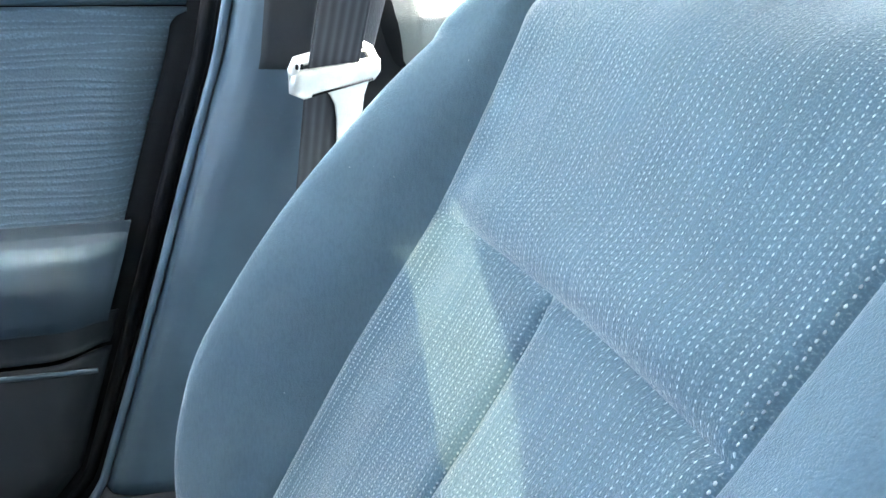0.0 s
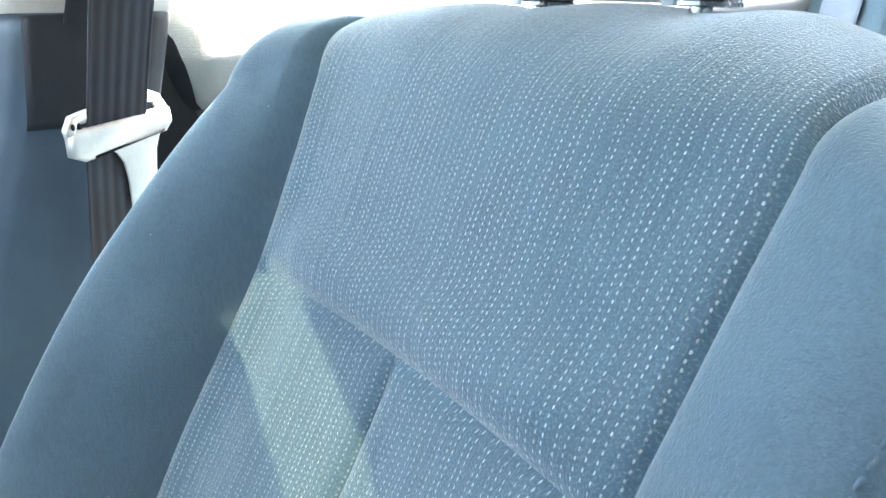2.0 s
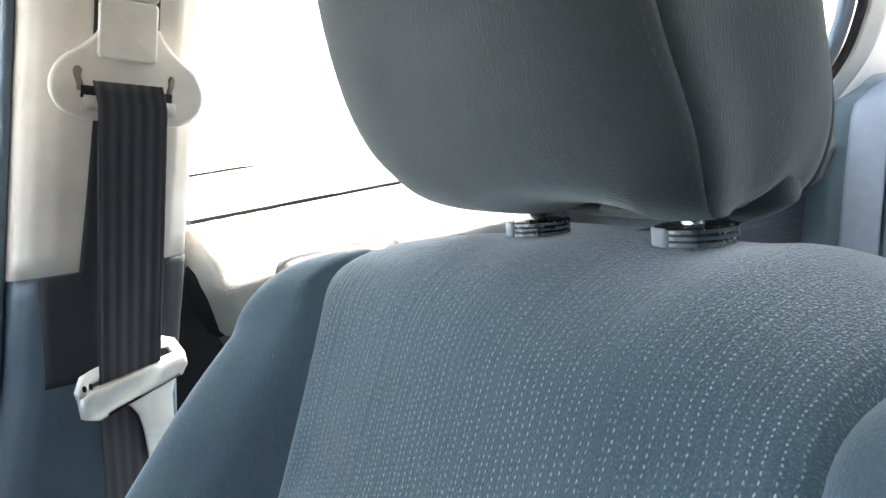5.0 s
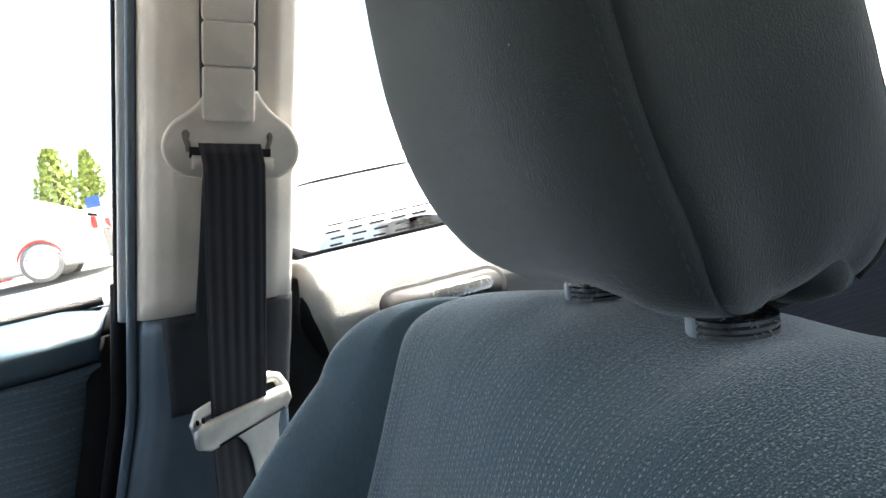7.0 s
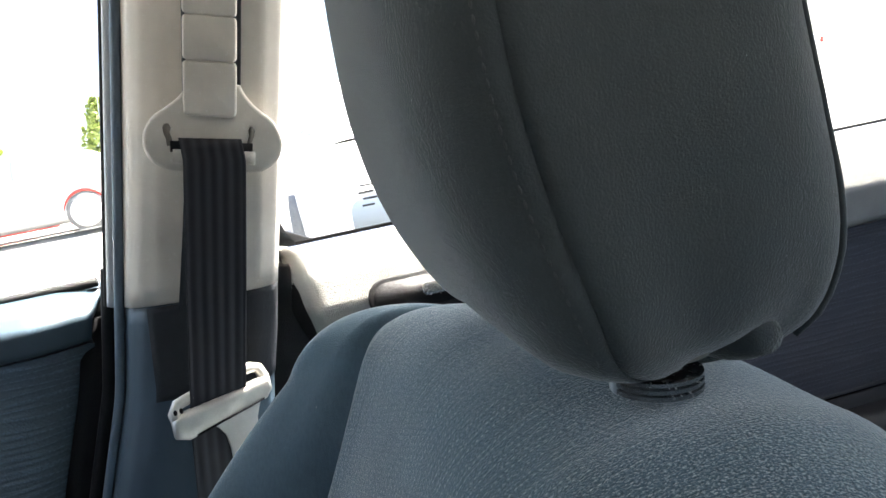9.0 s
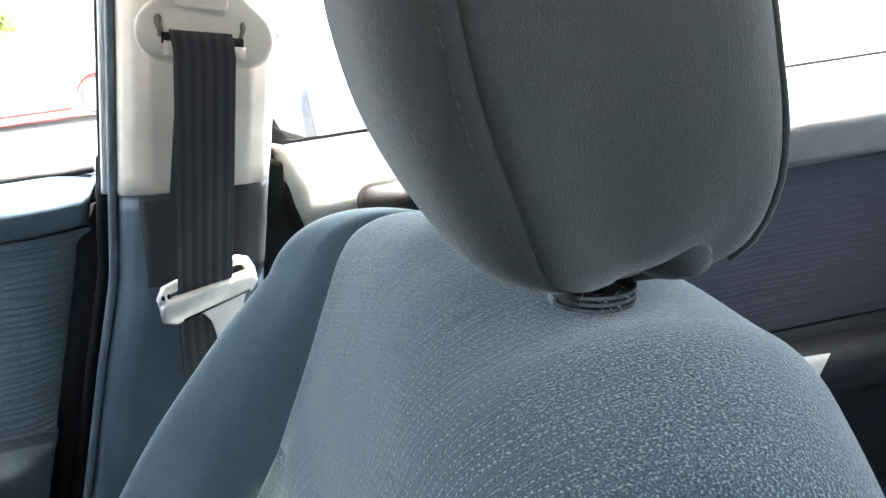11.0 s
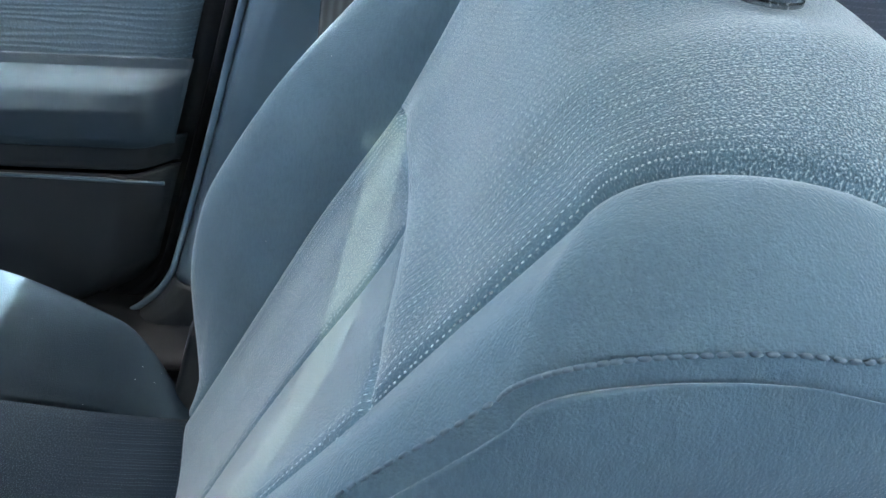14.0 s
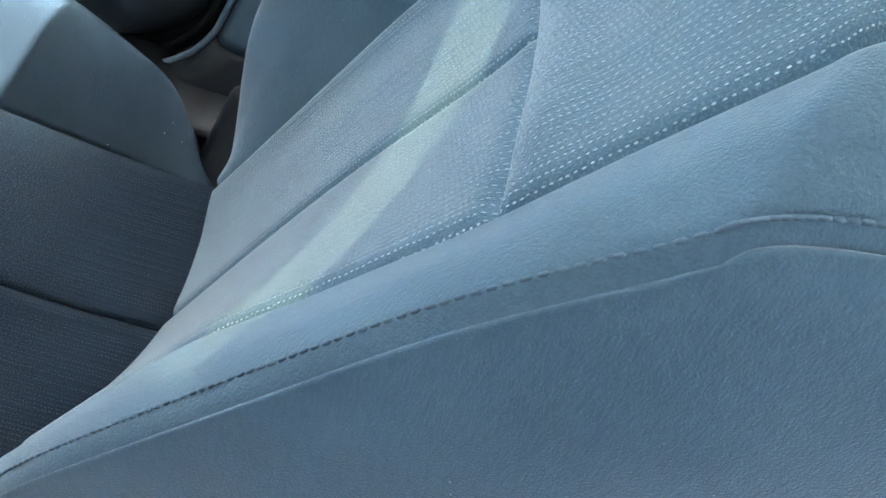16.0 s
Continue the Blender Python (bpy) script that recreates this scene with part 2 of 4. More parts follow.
M_PAPER = plain("white_paper", (0.80, 0.80, 0.78), 0.7, 30, 0.05)


# ---- mesh helpers ----
def part(name, bm, material, parent=None, label="", smooth=True):
    me = bpy.data.meshes.new(name)
    bmesh.ops.recalc_face_normals(bm, faces=bm.faces)
    bm.to_mesh(me)
    bm.free()
    me.materials.append(material)
    if smooth:
        me.shade_smooth()
    ob = new(name, me)
    ob.parent = parent
    if label:
        ob["label"] = label
    return ob


def thing(name, label, category, at=(0, 0, 0), group="", kind=""):
    ob = new(name)
    ob.empty_display_size = 0.05
    ob.matrix_world = Matrix.Translation(at)
    return tagged(ob, label, category, group, kind)


def under(parent, ob):
    """Hang ob under parent without moving it."""
    ob.parent = parent
    ob.matrix_parent_inverse = parent.matrix_basis.inverted()
    return ob


def sheet(f, nu, nv, uv=None, wrap=False):
    """A grid of quads over f(s, t), s and t in 0..1; uv(s, t) in metres."""
    bm = bmesh.new()
    rows = [[bm.verts.new(f(i / nu, j / nv)) for i in range(nu if wrap else nu + 1)] for j in range(nv + 1)]
    layer = bm.loops.layers.uv.new("UVMap") if uv else None
    for j in range(nv):
        for i in range(nu):
            k = (i + 1) % nu if wrap else i + 1
            face = bm.faces.new((rows[j][i], rows[j][k], rows[j + 1][k], rows[j + 1][i]))
            if layer:
                for loop, (a, b) in zip(face.loops, ((i, j), (i + 1, j), (i + 1, j + 1), (i, j + 1))):
                    loop[layer].uv = uv(a / nu, b / nv)
    return bm


def thick(bm, depth):
    """Give a sheet thickness, with closed rims."""
    bmesh.ops.recalc_face_normals(bm, faces=bm.faces)
    bmesh.ops.solidify(bm, geom=bm.faces[:], thickness=depth)
    return bm


def tube(points, radius, seg=10, closed=False, squash=1.0):
    """A round bar along points; radius a number or a list."""
    pts = [Vector(p) for p in points]
    n = len(pts)
    bm = bmesh.new()
    rings, up = [], None
    for i, p in enumerate(pts):
        d = (pts[(i + 1) % n] - pts[i - 1]) if closed else (pts[min(i + 1, n - 1)] - pts[max(i - 1, 0)])
        d.normalize()
        if up is None:
            up = Vector((0, 0, 1)) if abs(d.z) < 0.9 else Vector((0, 1, 0))
        side = d.cross(up).normalized()
        up = side.cross(d).normalized()
        r = radius[i] if isinstance(radius, (list, tuple)) else radius
        rings.append([bm.verts.new(p + r * (math.cos(a) * side + squash * math.sin(a) * up)) for a in (2 * math.pi * k / seg for k in range(seg))])
    for i in range(n if closed else n - 1):
        a, b = rings[i], rings[(i + 1) % n]
        for k in range(seg):
            bm.faces.new((a[k], a[(k + 1) % seg], b[(k + 1) % seg], b[k]))
    if not closed:
        bm.faces.new(rings[0][::-1]), bm.faces.new(rings[-1])
    return bm


def block(size, at=(0, 0, 0), bevel=0.003, turn=(0, 0, 0), segments=3):
    bm = bmesh.new()
    bmesh.ops.create_cube(bm, size=1, matrix=Matrix.Diagonal((*size, 1)))
    if bevel:
        bmesh.ops.bevel(bm, geom=bm.edges[:], offset=bevel, segments=segments, affect="EDGES", profile=0.6)
    bmesh.ops.transform(bm, matrix=pose(*at, *turn), verts=bm.verts)
    return bm


def slab(outline, frame_m, depth, bevel=0.0):
    """A flat plate: a closed 2D outline extruded by depth along the local z of frame_m."""
    bm = bmesh.new()
    vs = [bm.verts.new((x, y, 0)) for x, y in outline]
    face = bm.faces.new(vs)
    got = bmesh.ops.extrude_face_region(bm, geom=[face])
    bmesh.ops.translate(bm, vec=(0, 0, depth), verts=[v for v in got["geom"] if isinstance(v, bmesh.types.BMVert)])
    if bevel:
        rims = [e for e in bm.edges if abs(e.verts[0].co.z - e.verts[1].co.z) < 1e-6]
        bmesh.ops.bevel(bm, geom=rims, offset=bevel, segments=2, affect="EDGES", profile=0.5)
    bmesh.ops.transform(bm, matrix=frame_m, verts=bm.verts)
    return bm


def lerp(table, x):
    return float(np.interp(x, [p[0] for p in table], [p[1] for p in table]))


def soft(table, x, w=0.03):
    """A table read with rounded corners."""
    return (lerp(table, x - w) + 2 * lerp(table, x - w / 2) + 2 * lerp(table, x) + 2 * lerp(table, x + w / 2) + lerp(table, x + w)) / 8


def step(a, b, x):
    t = min(1.0, max(0.0, (x - a) / (b - a)))
    return t * t * (3 - 2 * t)


def rounded(w, h, r, n=6):
    """The outline of a rounded rectangle."""
    out = []
    for cx, cy, a0 in ((w / 2 - r, h / 2 - r, 0), (-w / 2 + r, h / 2 - r, 90), (-w / 2 + r, -h / 2 + r, 180), (w / 2 - r, -h / 2 + r, 270)):
        for k in range(n + 1):
            a = radians(a0 + 90 * k / n)
            out.append((cx + r * math.cos(a), cy + r * math.sin(a)))
    return out


# ---- the cabin's shell ----
def b_front(z):
    """The y of the front edge of the pillar between the doors."""
    return lerp(((0.30, -0.62), (0.325, -0.47), (0.354, -0.396), (0.39, -0.346), (0.43, -0.315), (0.56, -0.266), (0.70, -0.215), (0.80, -0.18), (0.90, -0.143), (0.98, -0.122), (1.03, -0.109), (1.27, -0.046), (1.40, -0.01)), z)


def b_rear(z):
    return lerp(((0.30, -0.08), (0.56, -0.06), (0.875, 0.0), (0.98, 0.027), (1.25, 0.093), (1.40, 0.13)), z)


def b_x(z):
    """The x of the pillar's inner face; it leans inwards towards the roof."""
    return lerp(((0.30, -0.42), (0.60, -0.415), (0.886, -0.400), (1.10, -0.355), (1.27, -0.318), (1.40, -0.28)), z)


def pillar_point(s, z, grow=0.0):
    """Round the pillar's section at height z, from its outer front edge (s=0) to its outer rear edge (s=1)."""
    f, r, x = b_front(z), b_rear(z), b_x(z)
    path = ((0.0, f + 0.004, x - 0.19), (0.14, f - 0.002, x - 0.055), (0.20, f + 0.002, x - 0.030), (0.25, f + 0.010, x - 0.015), (0.30, f + 0.022, x - 0.006), (0.36, f + 0.038, x + 0.000), (0.5, (f + r) / 2, x + 0.004),
            (0.72, r - 0.018, x - 0.001), (0.80, r - 0.004, x - 0.012), (0.86, r, x - 0.035), (1.0, r - 0.004, x - 0.19))
    y = lerp([(p[0], p[1]) for p in path], s)
    xx = lerp([(p[0], p[2]) for p in path], s)
    return Vector((xx + grow, y, z))


def trim_z(s):
    """The height of the joint between upper and lower pillar trim."""
    return 0.986 - 0.014 * s


pillar = thing("b_pillar", "car centre pillar with pale upper and slate lower plastic trim", "car pillar", (-0.42, -0.1, 0.3), kind="structure")
under(pillar, part("upper_trim", thick(sheet(lambda s, t: pillar_point(s, trim_z(s) + 0.0003 + t * (1.45 - trim_z(s)), 0.002), 60, 24), 0.004), M_BEIGE, None, "pale warm grey upper trim"))
under(pillar, part("lower_trim", thick(sheet(lambda s, t: pillar_point(s, 0.43 + t * (trim_z(s) - 0.4302)), 60, 34), 0.004), M_TRIM, None, "slate blue lower trim"))
# foot of the same slate trim, with footwell shade put in as charcoal
under(pillar, part("shaded_foot", thick(sheet(lambda s, t: pillar_point(s, 0.30 + t * 0.1285), 60, 16), 0.004), M_TRIM_DARK, None, "pillar foot sweeping into the sill, darkened for footwell shade"))


# ---- front seat ----
REC = radians(28)
S_O, S_V, S_N = Vector((0, 0.016, 0.79)), Vector((0, math.sin(REC), math.cos(REC))), Vector((0, -math.cos(REC), math.sin(REC)))
V_BOT, ARC = -0.42, 0.30
# forward height over the recline plane, by height up the backrest
CREST_OUT = ((-0.45, 0.02), (-0.33, 0.086), (-0.28, 0.108), (-0.20, 0.123), (-0.115, 0.115), (-0.05, 0.105), (0.0, 0.092), (0.07, 0.072), (0.12, 0.052), (0.2, 0.02))
SEAM_OUT = ((-0.45, 0.040), (-0.28, 0.033), (-0.13, 0.026), (0.0, 0.011), (0.08, 0.013), (0.16, 0.015), (0.2, 0.012))
CENTRE = ((-0.45, 0.016), (-0.30, 0.012), (-0.20, 0.008), (-0.12, 0.002), (-0.06, -0.005), (0.0, -0.008), (0.10, -0.006), (0.2, -0.012))
SEAM_IN = ((-0.45, 0.070), (-0.17, 0.046), (-0.114, 0.031), (-0.07, 0.022), (0.0, 0.007), (0.07, -0.003), (0.12, -0.013), (0.16, -0.020))
WELT_IN = ((-0.45, 0.095), (-0.25, 0.082), (0.0, 0.028), (0.05, 0.011), (0.09, -0.006), (0.14, -0.012))
X_OUT = ((-0.42, -0.167), (-0.27, -0.173), (0.0, -0.181), (0.11, -0.184), (0.18, -0.193), (0.25, -0.203), (0.45, -0.21))
X_IN = ((-0.42, 0.165), (0.0, 0.178), (0.10, 0.179), (0.15, 0.180), (0.20, 0.181), (0.28, 0.186), (0.45, 0.19))
ROUND_AT = ((-0.30, 0.06), (-0.262, 0.10), (-0.235, 0.12), (-0.18, 0.155), (-0.09, 0.14), (0.0, 0.13), (0.10, 0.13), (0.19, 0.135), (0.21, 0.122), (0.25, 0.092), (0.29, 0.04))
TOP = ((-0.30, 0.145), (-0.262, 0.185), (-0.235, 0.203), (-0.18, 0.220), (-0.10, 0.232), (-0.066, 0.229), (-0.03, 0.236), (0.0, 0.238), (0.03, 0.234), (0.066, 0.2300), (0.10, 0.2305), (0.15, 0.2115), (0.20, 0.186), (0.22, 0.175), (0.25, 0.152), (0.29, 0.102))


def hermite(xs, ys, x):
    """A smooth curve through a few knots (Catmull-Rom with clamped ends)."""
    k = max(0, min(len(xs) - 2, int(np.searchsorted(xs, x) - 1)))
    h = xs[k + 1] - xs[k]
    t = min(1.0, max(0.0, (x - xs[k]) / h))
    slope = lambda i: (ys[min(i + 1, len(xs) - 1)] - ys[max(i - 1, 0)]) / (xs[min(i + 1, len(xs) - 1)] - xs[max(i - 1, 0)])
    a, b = slope(k) * h, slope(k + 1) * h
    return (2 * t ** 3 - 3 * t * t + 1) * ys[k] + (t ** 3 - 2 * t * t + t) * a + (3 * t * t - 2 * t ** 3) * ys[k + 1] + (t ** 3 - t * t) * b


def front_n(x, v):
    """How far the backrest's face stands forward at x across and v up."""
    xo, xi = lerp(X_OUT, v), lerp(X_IN, v)
    co, so, c, si, wi = soft(CREST_OUT, v), soft(SEAM_OUT, v), soft(CENTRE, v), soft(SEAM_IN, v), soft(WELT_IN, v)
    xs = (-0.264, -0.240, -0.205, xo, xo / 2, 0.0, xi / 2, xi, 0.222, 0.252)
    ns = (co - 0.040, co, 0.55 * co + 0.45 * so, so, c + 0.28 * (so - c), c, c + 0.28 * (si - c), si, 0.45 * si + 0.55 * wi + 0.007, wi)
    n = hermite(xs, ns, x)
    mid = step(0.19, 0.12, abs(x))
    return n + mid * (0.008 * math.exp(-((v - 0.024) / 0.022) ** 2))


def back_n(x):
    if x > 0:
        return -0.206 + 0.214 * max(0.0, x - 0.08) ** 0.868
    return -0.206 + 0.018 * step(0.0, -0.15, x) + 0.25 * max(0.0, -x - 0.12) ** 1.3


def seat_local(x, w):
    """The backrest's skin at x across: w runs up the face, over the crest and down the rear."""
    v1 = soft(ROUND_AT, x, 0.03)
    if w <= v1:
        return x, w, front_n(x, w)
    n1, nb, top = front_n(x, v1), back_n(x), soft(TOP, x, 0.018)
    a = math.pi * (w - v1) / ARC
    if a <= math.pi:
        return x, v1 + (top - v1) * max(0.0, math.sin(a)) ** (0.9 - ((0.22 + 0.38 * step(0.205, 0.25, x)) * step(1.57, 2.0, a))) * (1 - (0.3 * step(-0.15, 0.08, x) + 0.15 * step(0.21, 0.25, x)) * math.cos(a)), (n1 + nb) / 2 + (n1 - nb) / 2 * math.copysign(abs(math.cos(a)) ** 0.95, math.cos(a))
    return x, v1 - (w - v1 - ARC), nb


def seat_point(x, w):
    x, v, n = seat_local(x, w)
    return S_O + Vector((x, 0, 0)) + v * S_V + n * S_N


def panel(lo, hi, w0, w1, nu, nv, groove=(1, 1, 1, 1), depth=0.0062):
    """A padded panel of the backrest between two seams, sunk along the seams named in groove."""

    def f(s, t):
        w = w0 + (w1 - w0) * t
        a, b = lo(w), hi(w)
        x = a + (b - a) * s
        e = 2e-3
        p = seat_point(x, w)
        nrm = (seat_point(x + e, w) - seat_point(x - e, w)).cross(seat_point(x, w + e) - seat_point(x, w - e)).normalized()
        near = [d for d, g in ((s * (b - a), groove[0]), ((1 - s) * (b - a), groove[1]), (t * (w1 - w0), groove[2]), ((1 - t) * (w1 - w0), groove[3])) if g]
        d = min(near) if near else 1.0
        return p - nrm * depth * math.exp(-((d / 0.0048) ** 1.1))

    return sheet(f, nu, nv, lambda s, t: (lo(w0 + (w1 - w0) * t) * (1 - s) + hi(w0 + (w1 - w0) * t) * s, w0 + (w1 - w0) * t))


def x_out(w):
    return soft(X_OUT, w, 0.02)


def x_in(w):
    return soft(X_IN, w, 0.02)


def flank(edge_x, bulge):
    """The side of the backrest between its front edge and its rear edge."""

    def f(s, t):
        s = 0.5 - 0.5 * math.cos(math.pi * s)
        w = V_BOT + (soft(ROUND_AT, edge_x, 0.03) + ARC / 2 - V_BOT) * t
        v1 = soft(ROUND_AT, edge_x, 0.03)
        a = seat_point(edge_x, w)
        rear = 2 * v1 + ARC - w
        b = seat_point(edge_x, rear)
        q = a.lerp(b, s)
        e, sx = 2e-3, math.copysign(1, edge_x)
        for at, d in ((w, s),) if s < 0.5 else ((rear, 1 - s),):
            nrm = (seat_point(edge_x + e, at) - seat_point(edge_x - e, at)).cross(seat_point(edge_x, at + e) - seat_point(edge_x, at - e)).normalized()
            q -= nrm * 0.0062 * math.exp(-((d * (a - b).length / 0.0048) ** 1.1))
        q.x += bulge * math.sin(math.pi * min(1, s * 1.0)) ** 0.7 * (1 - step(v1 - 0.08, v1 + 0.4 * ARC, w))
        return q

    return sheet(f, 40, 90)


seat = thing("front_passenger_seat", "blue-grey cloth front car seat with dotted centre panels", "car seat", (0, -0.2, 0.2))
LEFT, RIGHT = (lambda w: -0.264), (lambda w: 0.252)
for name, lo, hi, w0, w1, nu, nv, mat, groove, label in (
    ("upper_centre_panel", x_out, x_in, 0.0, 0.44, 110, 88, M_DOTS, (1, 1, 1, 0), "dotted upper centre cloth"),
    ("lower_centre_panel", x_out, lambda w: 0.0, V_BOT, 0.0, 50, 84, M_DOTS, (1, 1, 0, 1), "dotted lower centre cloth"),
    ("lower_centre_panel", lambda w: 0.0, x_in, V_BOT, 0.0, 50, 84, M_DOTS, (1, 1, 0, 1), "dotted lower centre cloth"),
    ("side_bolster", LEFT, x_out, V_BOT, 0.44, 44, 172, M_SUEDE, (1, 1, 0, 0), "padded plain cloth bolster"),
    ("side_bolster", x_in, RIGHT, V_BOT, 0.44, 40, 172, M_SUEDE, (1, 1, 0, 0), "padded plain cloth bolster"),
    ("rear_panel", LEFT, RIGHT, 0.44, 0.98, 50, 40, M_SUEDE, (0, 0, 0, 0), "plain cloth rear"),
):
    under(seat, part(name, panel(lo, hi, w0, w1, nu, nv, groove), mat, None, label))
under(seat, part("side_panel", flank(-0.264, -0.010), M_SUEDE, None, "plain cloth side"))
under(seat, part("side_panel", flank(0.252, 0.012), M_SUEDE, None, "plain cloth side"))


def stitches(x_at, w0, w1, gap, size, name):
    """A row of thread stitches along a line on the backrest."""
    bm = bmesh.new()
    w = w0
    while w < w1:
        p, q = seat_point(x_at(w), w), seat_point(x_at(w + 0.003), w + 0.003)
        e = 2e-3
        nrm = (seat_point(x_at(w) + e, w) - seat_point(x_at(w) - e, w)).cross(seat_point(x_at(w), w + e) - seat_point(x_at(w), w - e)).normalized()
        d = (q - p).normalized()
        side = d.cross(nrm).normalized()
        m = Matrix(((side.x, d.x, nrm.x, p.x), (side.y, d.y, nrm.y, p.y), (side.z, d.z, nrm.z, p.z), (0, 0, 0, 1)))
        bmesh.ops.create_icosphere(bm, subdivisions=1, radius=1.0, matrix=m @ Matrix.Diagonal((size * 0.45, size, size * 0.35, 1)))
        w += gap
    return tagged(under(seat, part(name, bm, M_THREAD, None, "pale thread stitching")), kind="stuff")


M_THREAD = plain("blue_grey_thread", (0.105, 0.150, 0.185), 0.8, 300)
STITCH_IN = ((-0.30, 0.2435), (-0.10, 0.2425), (0.05, 0.2450), (0.12, 0.2474), (0.20, 0.2466), (0.25, 0.2448), (0.262, 0.2430), (0.272, 0.2385), (0.288, 0.2320), (0.31, 0.2170))
stitches(lambda w: soft(STITCH_IN, w, 0.008), -0.30, 0.308, 0.0056, 0.0025, "stitching")


# headrest, leaned sideways to fit the camera's view
LEAN_HEAD = 0.075


def h_sec(z):
    """Half width, front y and rear y of the headrest at height z."""
    a = soft(((0.955, 0.110), (0.985, 0.124), (1.02, 0.132), (1.05, 0.134), (1.11, 0.134), (1.18, 0.130), (1.24, 0.124), (1.29, 0.10)), z, 0.024)
    f = soft(((0.955, 0.138), (0.985, 0.120), (1.03, 0.103), (1.08, 0.095), (1.14, 0.095), (1.20, 0.099), (1.29, 0.13)), z, 0.024)
    r = soft(((0.955, 0.262), (0.985, 0.288), (1.02, 0.298), (1.05, 0.294), (1.08, 0.291), (1.11, 0.289), (1.17, 0.290), (1.24, 0.285), (1.29, 0.25)), z, 0.024)
    k = max(0.0, (0.985 - z) / 0.0275)
    q = max(0.0, (z - 1.21) / 0.07)
    shrink = max(1e-4, 1 - min(1.0, k) ** 2.6) ** 0.4 * max(1e-4, 1 - min(1.0, q) ** 2.4) ** 0.45
    return a, (f + r) / 2, (r - f) / 2, shrink


def head_point(phi, z):
    a, m, b, k = h_sec(z)
    c, s = math.cos(phi), math.sin(phi)
    kx = 1 - (1 - k) * 0.32 if z < 1.1 else k
    up = step(0.985, 1.05, z)
    wide = 0.93 - 0.04 * up + 0.10 * math.tanh(3 * (s - 0.25)) - 0.10 * step(1.06, 0.975, z) * step(0.35, -0.4, s) if c > 0 else 1.0 + 0.19 * step(0.965, 1.01, z) * max(0.0, s) + 0.13 * (1 - max(0.0, s)) + 0.15 * math.exp(-((z - 1.01) / 0.05) ** 2) * (1 - 0.75 * max(0.0, s))
    x = -0.008 + a * kx * wide * math.copysign(abs(c) ** (0.46 + (0.40 * up * step(0.1, -0.5, s) if c > 0 else -0.16 * step(0.0, 0.3, s))), c)
    e = 0.58 - 0.16 * step(0.2, -0.6, c) - 0.10 * step(-0.1, -0.6, c) * step(0.0, 0.3, s)
    drop = 0.014 * step(0.3, -0.6, s) * step(1.04, 0.965, z)
    cut = 0.008 * max(0.0, math.cos(3.4 * (phi + 0.33))) * step(1.0, 0.958, z) if c > 0 else 0.0
    return Vector((x, m - b * k * math.copysign(abs(s) ** e, s), z - drop + cut + LEAN_HEAD * (0.12 - x)))


def head_panel(lo, hi, nu, nv, groove=(1, 1), z0=0.9577, z1=1.2798):
    def f(s, t):
        z = z0 + (z1 - z0) * (0.5 - 0.5 * math.cos(math.pi * t))
        phi = lo + (hi - lo) * s
        p = head_point(phi, z)
        mid = Vector((0, 0.18, z + LEAN_HEAD * 0.12))
        d = min([x for x, g in ((s * abs(hi - lo) * 0.13, groove[0]), ((1 - s) * abs(hi - lo) * 0.13, groove[1])) if g] or [1])
        return p - (p - mid).normalized() * 0.0028 * math.exp(-((d / 0.005) ** 1.3))
    return sheet(f, nu, nv)


M_HEM = suede("pale_beige_cloth", (0.20, 0.195, 0.175), 0.3, 0.3)
M_HEAD_THREAD = plain("grey_thread", (0.082, 0.092, 0.095), 0.8, 300)
head = under(seat, part("headrest", head_panel(0.50, math.pi - 0.50, 70, 70), M_HEAD, None, "grey cloth headrest"))
for lo, hi in ((-0.80, 0.50), (math.pi - 0.50, math.pi + 0.80)):
    under(head, part("side_gusset", head_panel(lo, hi, 40, 70), M_HEAD))
under(head, part("rear_cover", head_panel(-math.pi + 0.80, -0.80, 50, 70), M_HEAD))
for sx in (0, 1):
    line = [head_point(math.pi + 0.80 if sx else -0.80, 0.968 + 0.30 * k / 40) for k in range(41)]
    under(head, part("piping", tube(line, 0.0022, 8), M_HEAD, None, "dark welt"))


# underside roll at the rear, and thread along the front seams
roll = [Vector((-0.105 + 0.186 * k / 24, 0.228 - 0.004 * math.sin(math.pi * k / 24), 0.963 + LEAN_HEAD * (0.12 + 0.105 - 0.186 * k / 24))) for k in range(25)]
under(head, part("rear_roll", tube(roll, [0.0195 * max(0.15, 1 - abs(2 * k / 24 - 1) ** 6) ** 0.5 for k in range(25)], 18, squash=0.82), M_HEAD, None, "padded rear roll"))
under(head, part("hem", tube([p + Vector((-0.002, -0.034, 0.000)) for p in roll[14:]], [0.023 * max(0.15, 1 - abs(2 * k / 10 - 1) ** 4) ** 0.5 for k in range(11)], 18, squash=0.20), M_HEM, None, "pale beige hem of the underside"))
for sx in (0, 1):
    bm = bmesh.new()
    for k in range(55):
        z = 0.975 + 0.0052 * k
        phi = math.pi - 0.62 if sx else 0.62
        p, q = head_point(phi, z), head_point(phi, z + 0.002)
        d = (q - p).normalized()
        side = d.cross(Vector((0, 1, 0))).normalized()
        up = side.cross(d)
        bmesh.ops.create_icosphere(bm, subdivisions=1, radius=1.0, matrix=Matrix(((side.x, d.x, up.x, p.x), (side.y, d.y, up.y, p.y), (side.z, d.z, up.z, p.z), (0, 0, 0, 1))) @ Matrix.Diagonal((0.0008, 0.0020, 0.0006, 1)))
    tagged(under(head, part("seam_stitching", bm, M_HEAD_THREAD, None, "grey thread stitching")), kind="stuff")


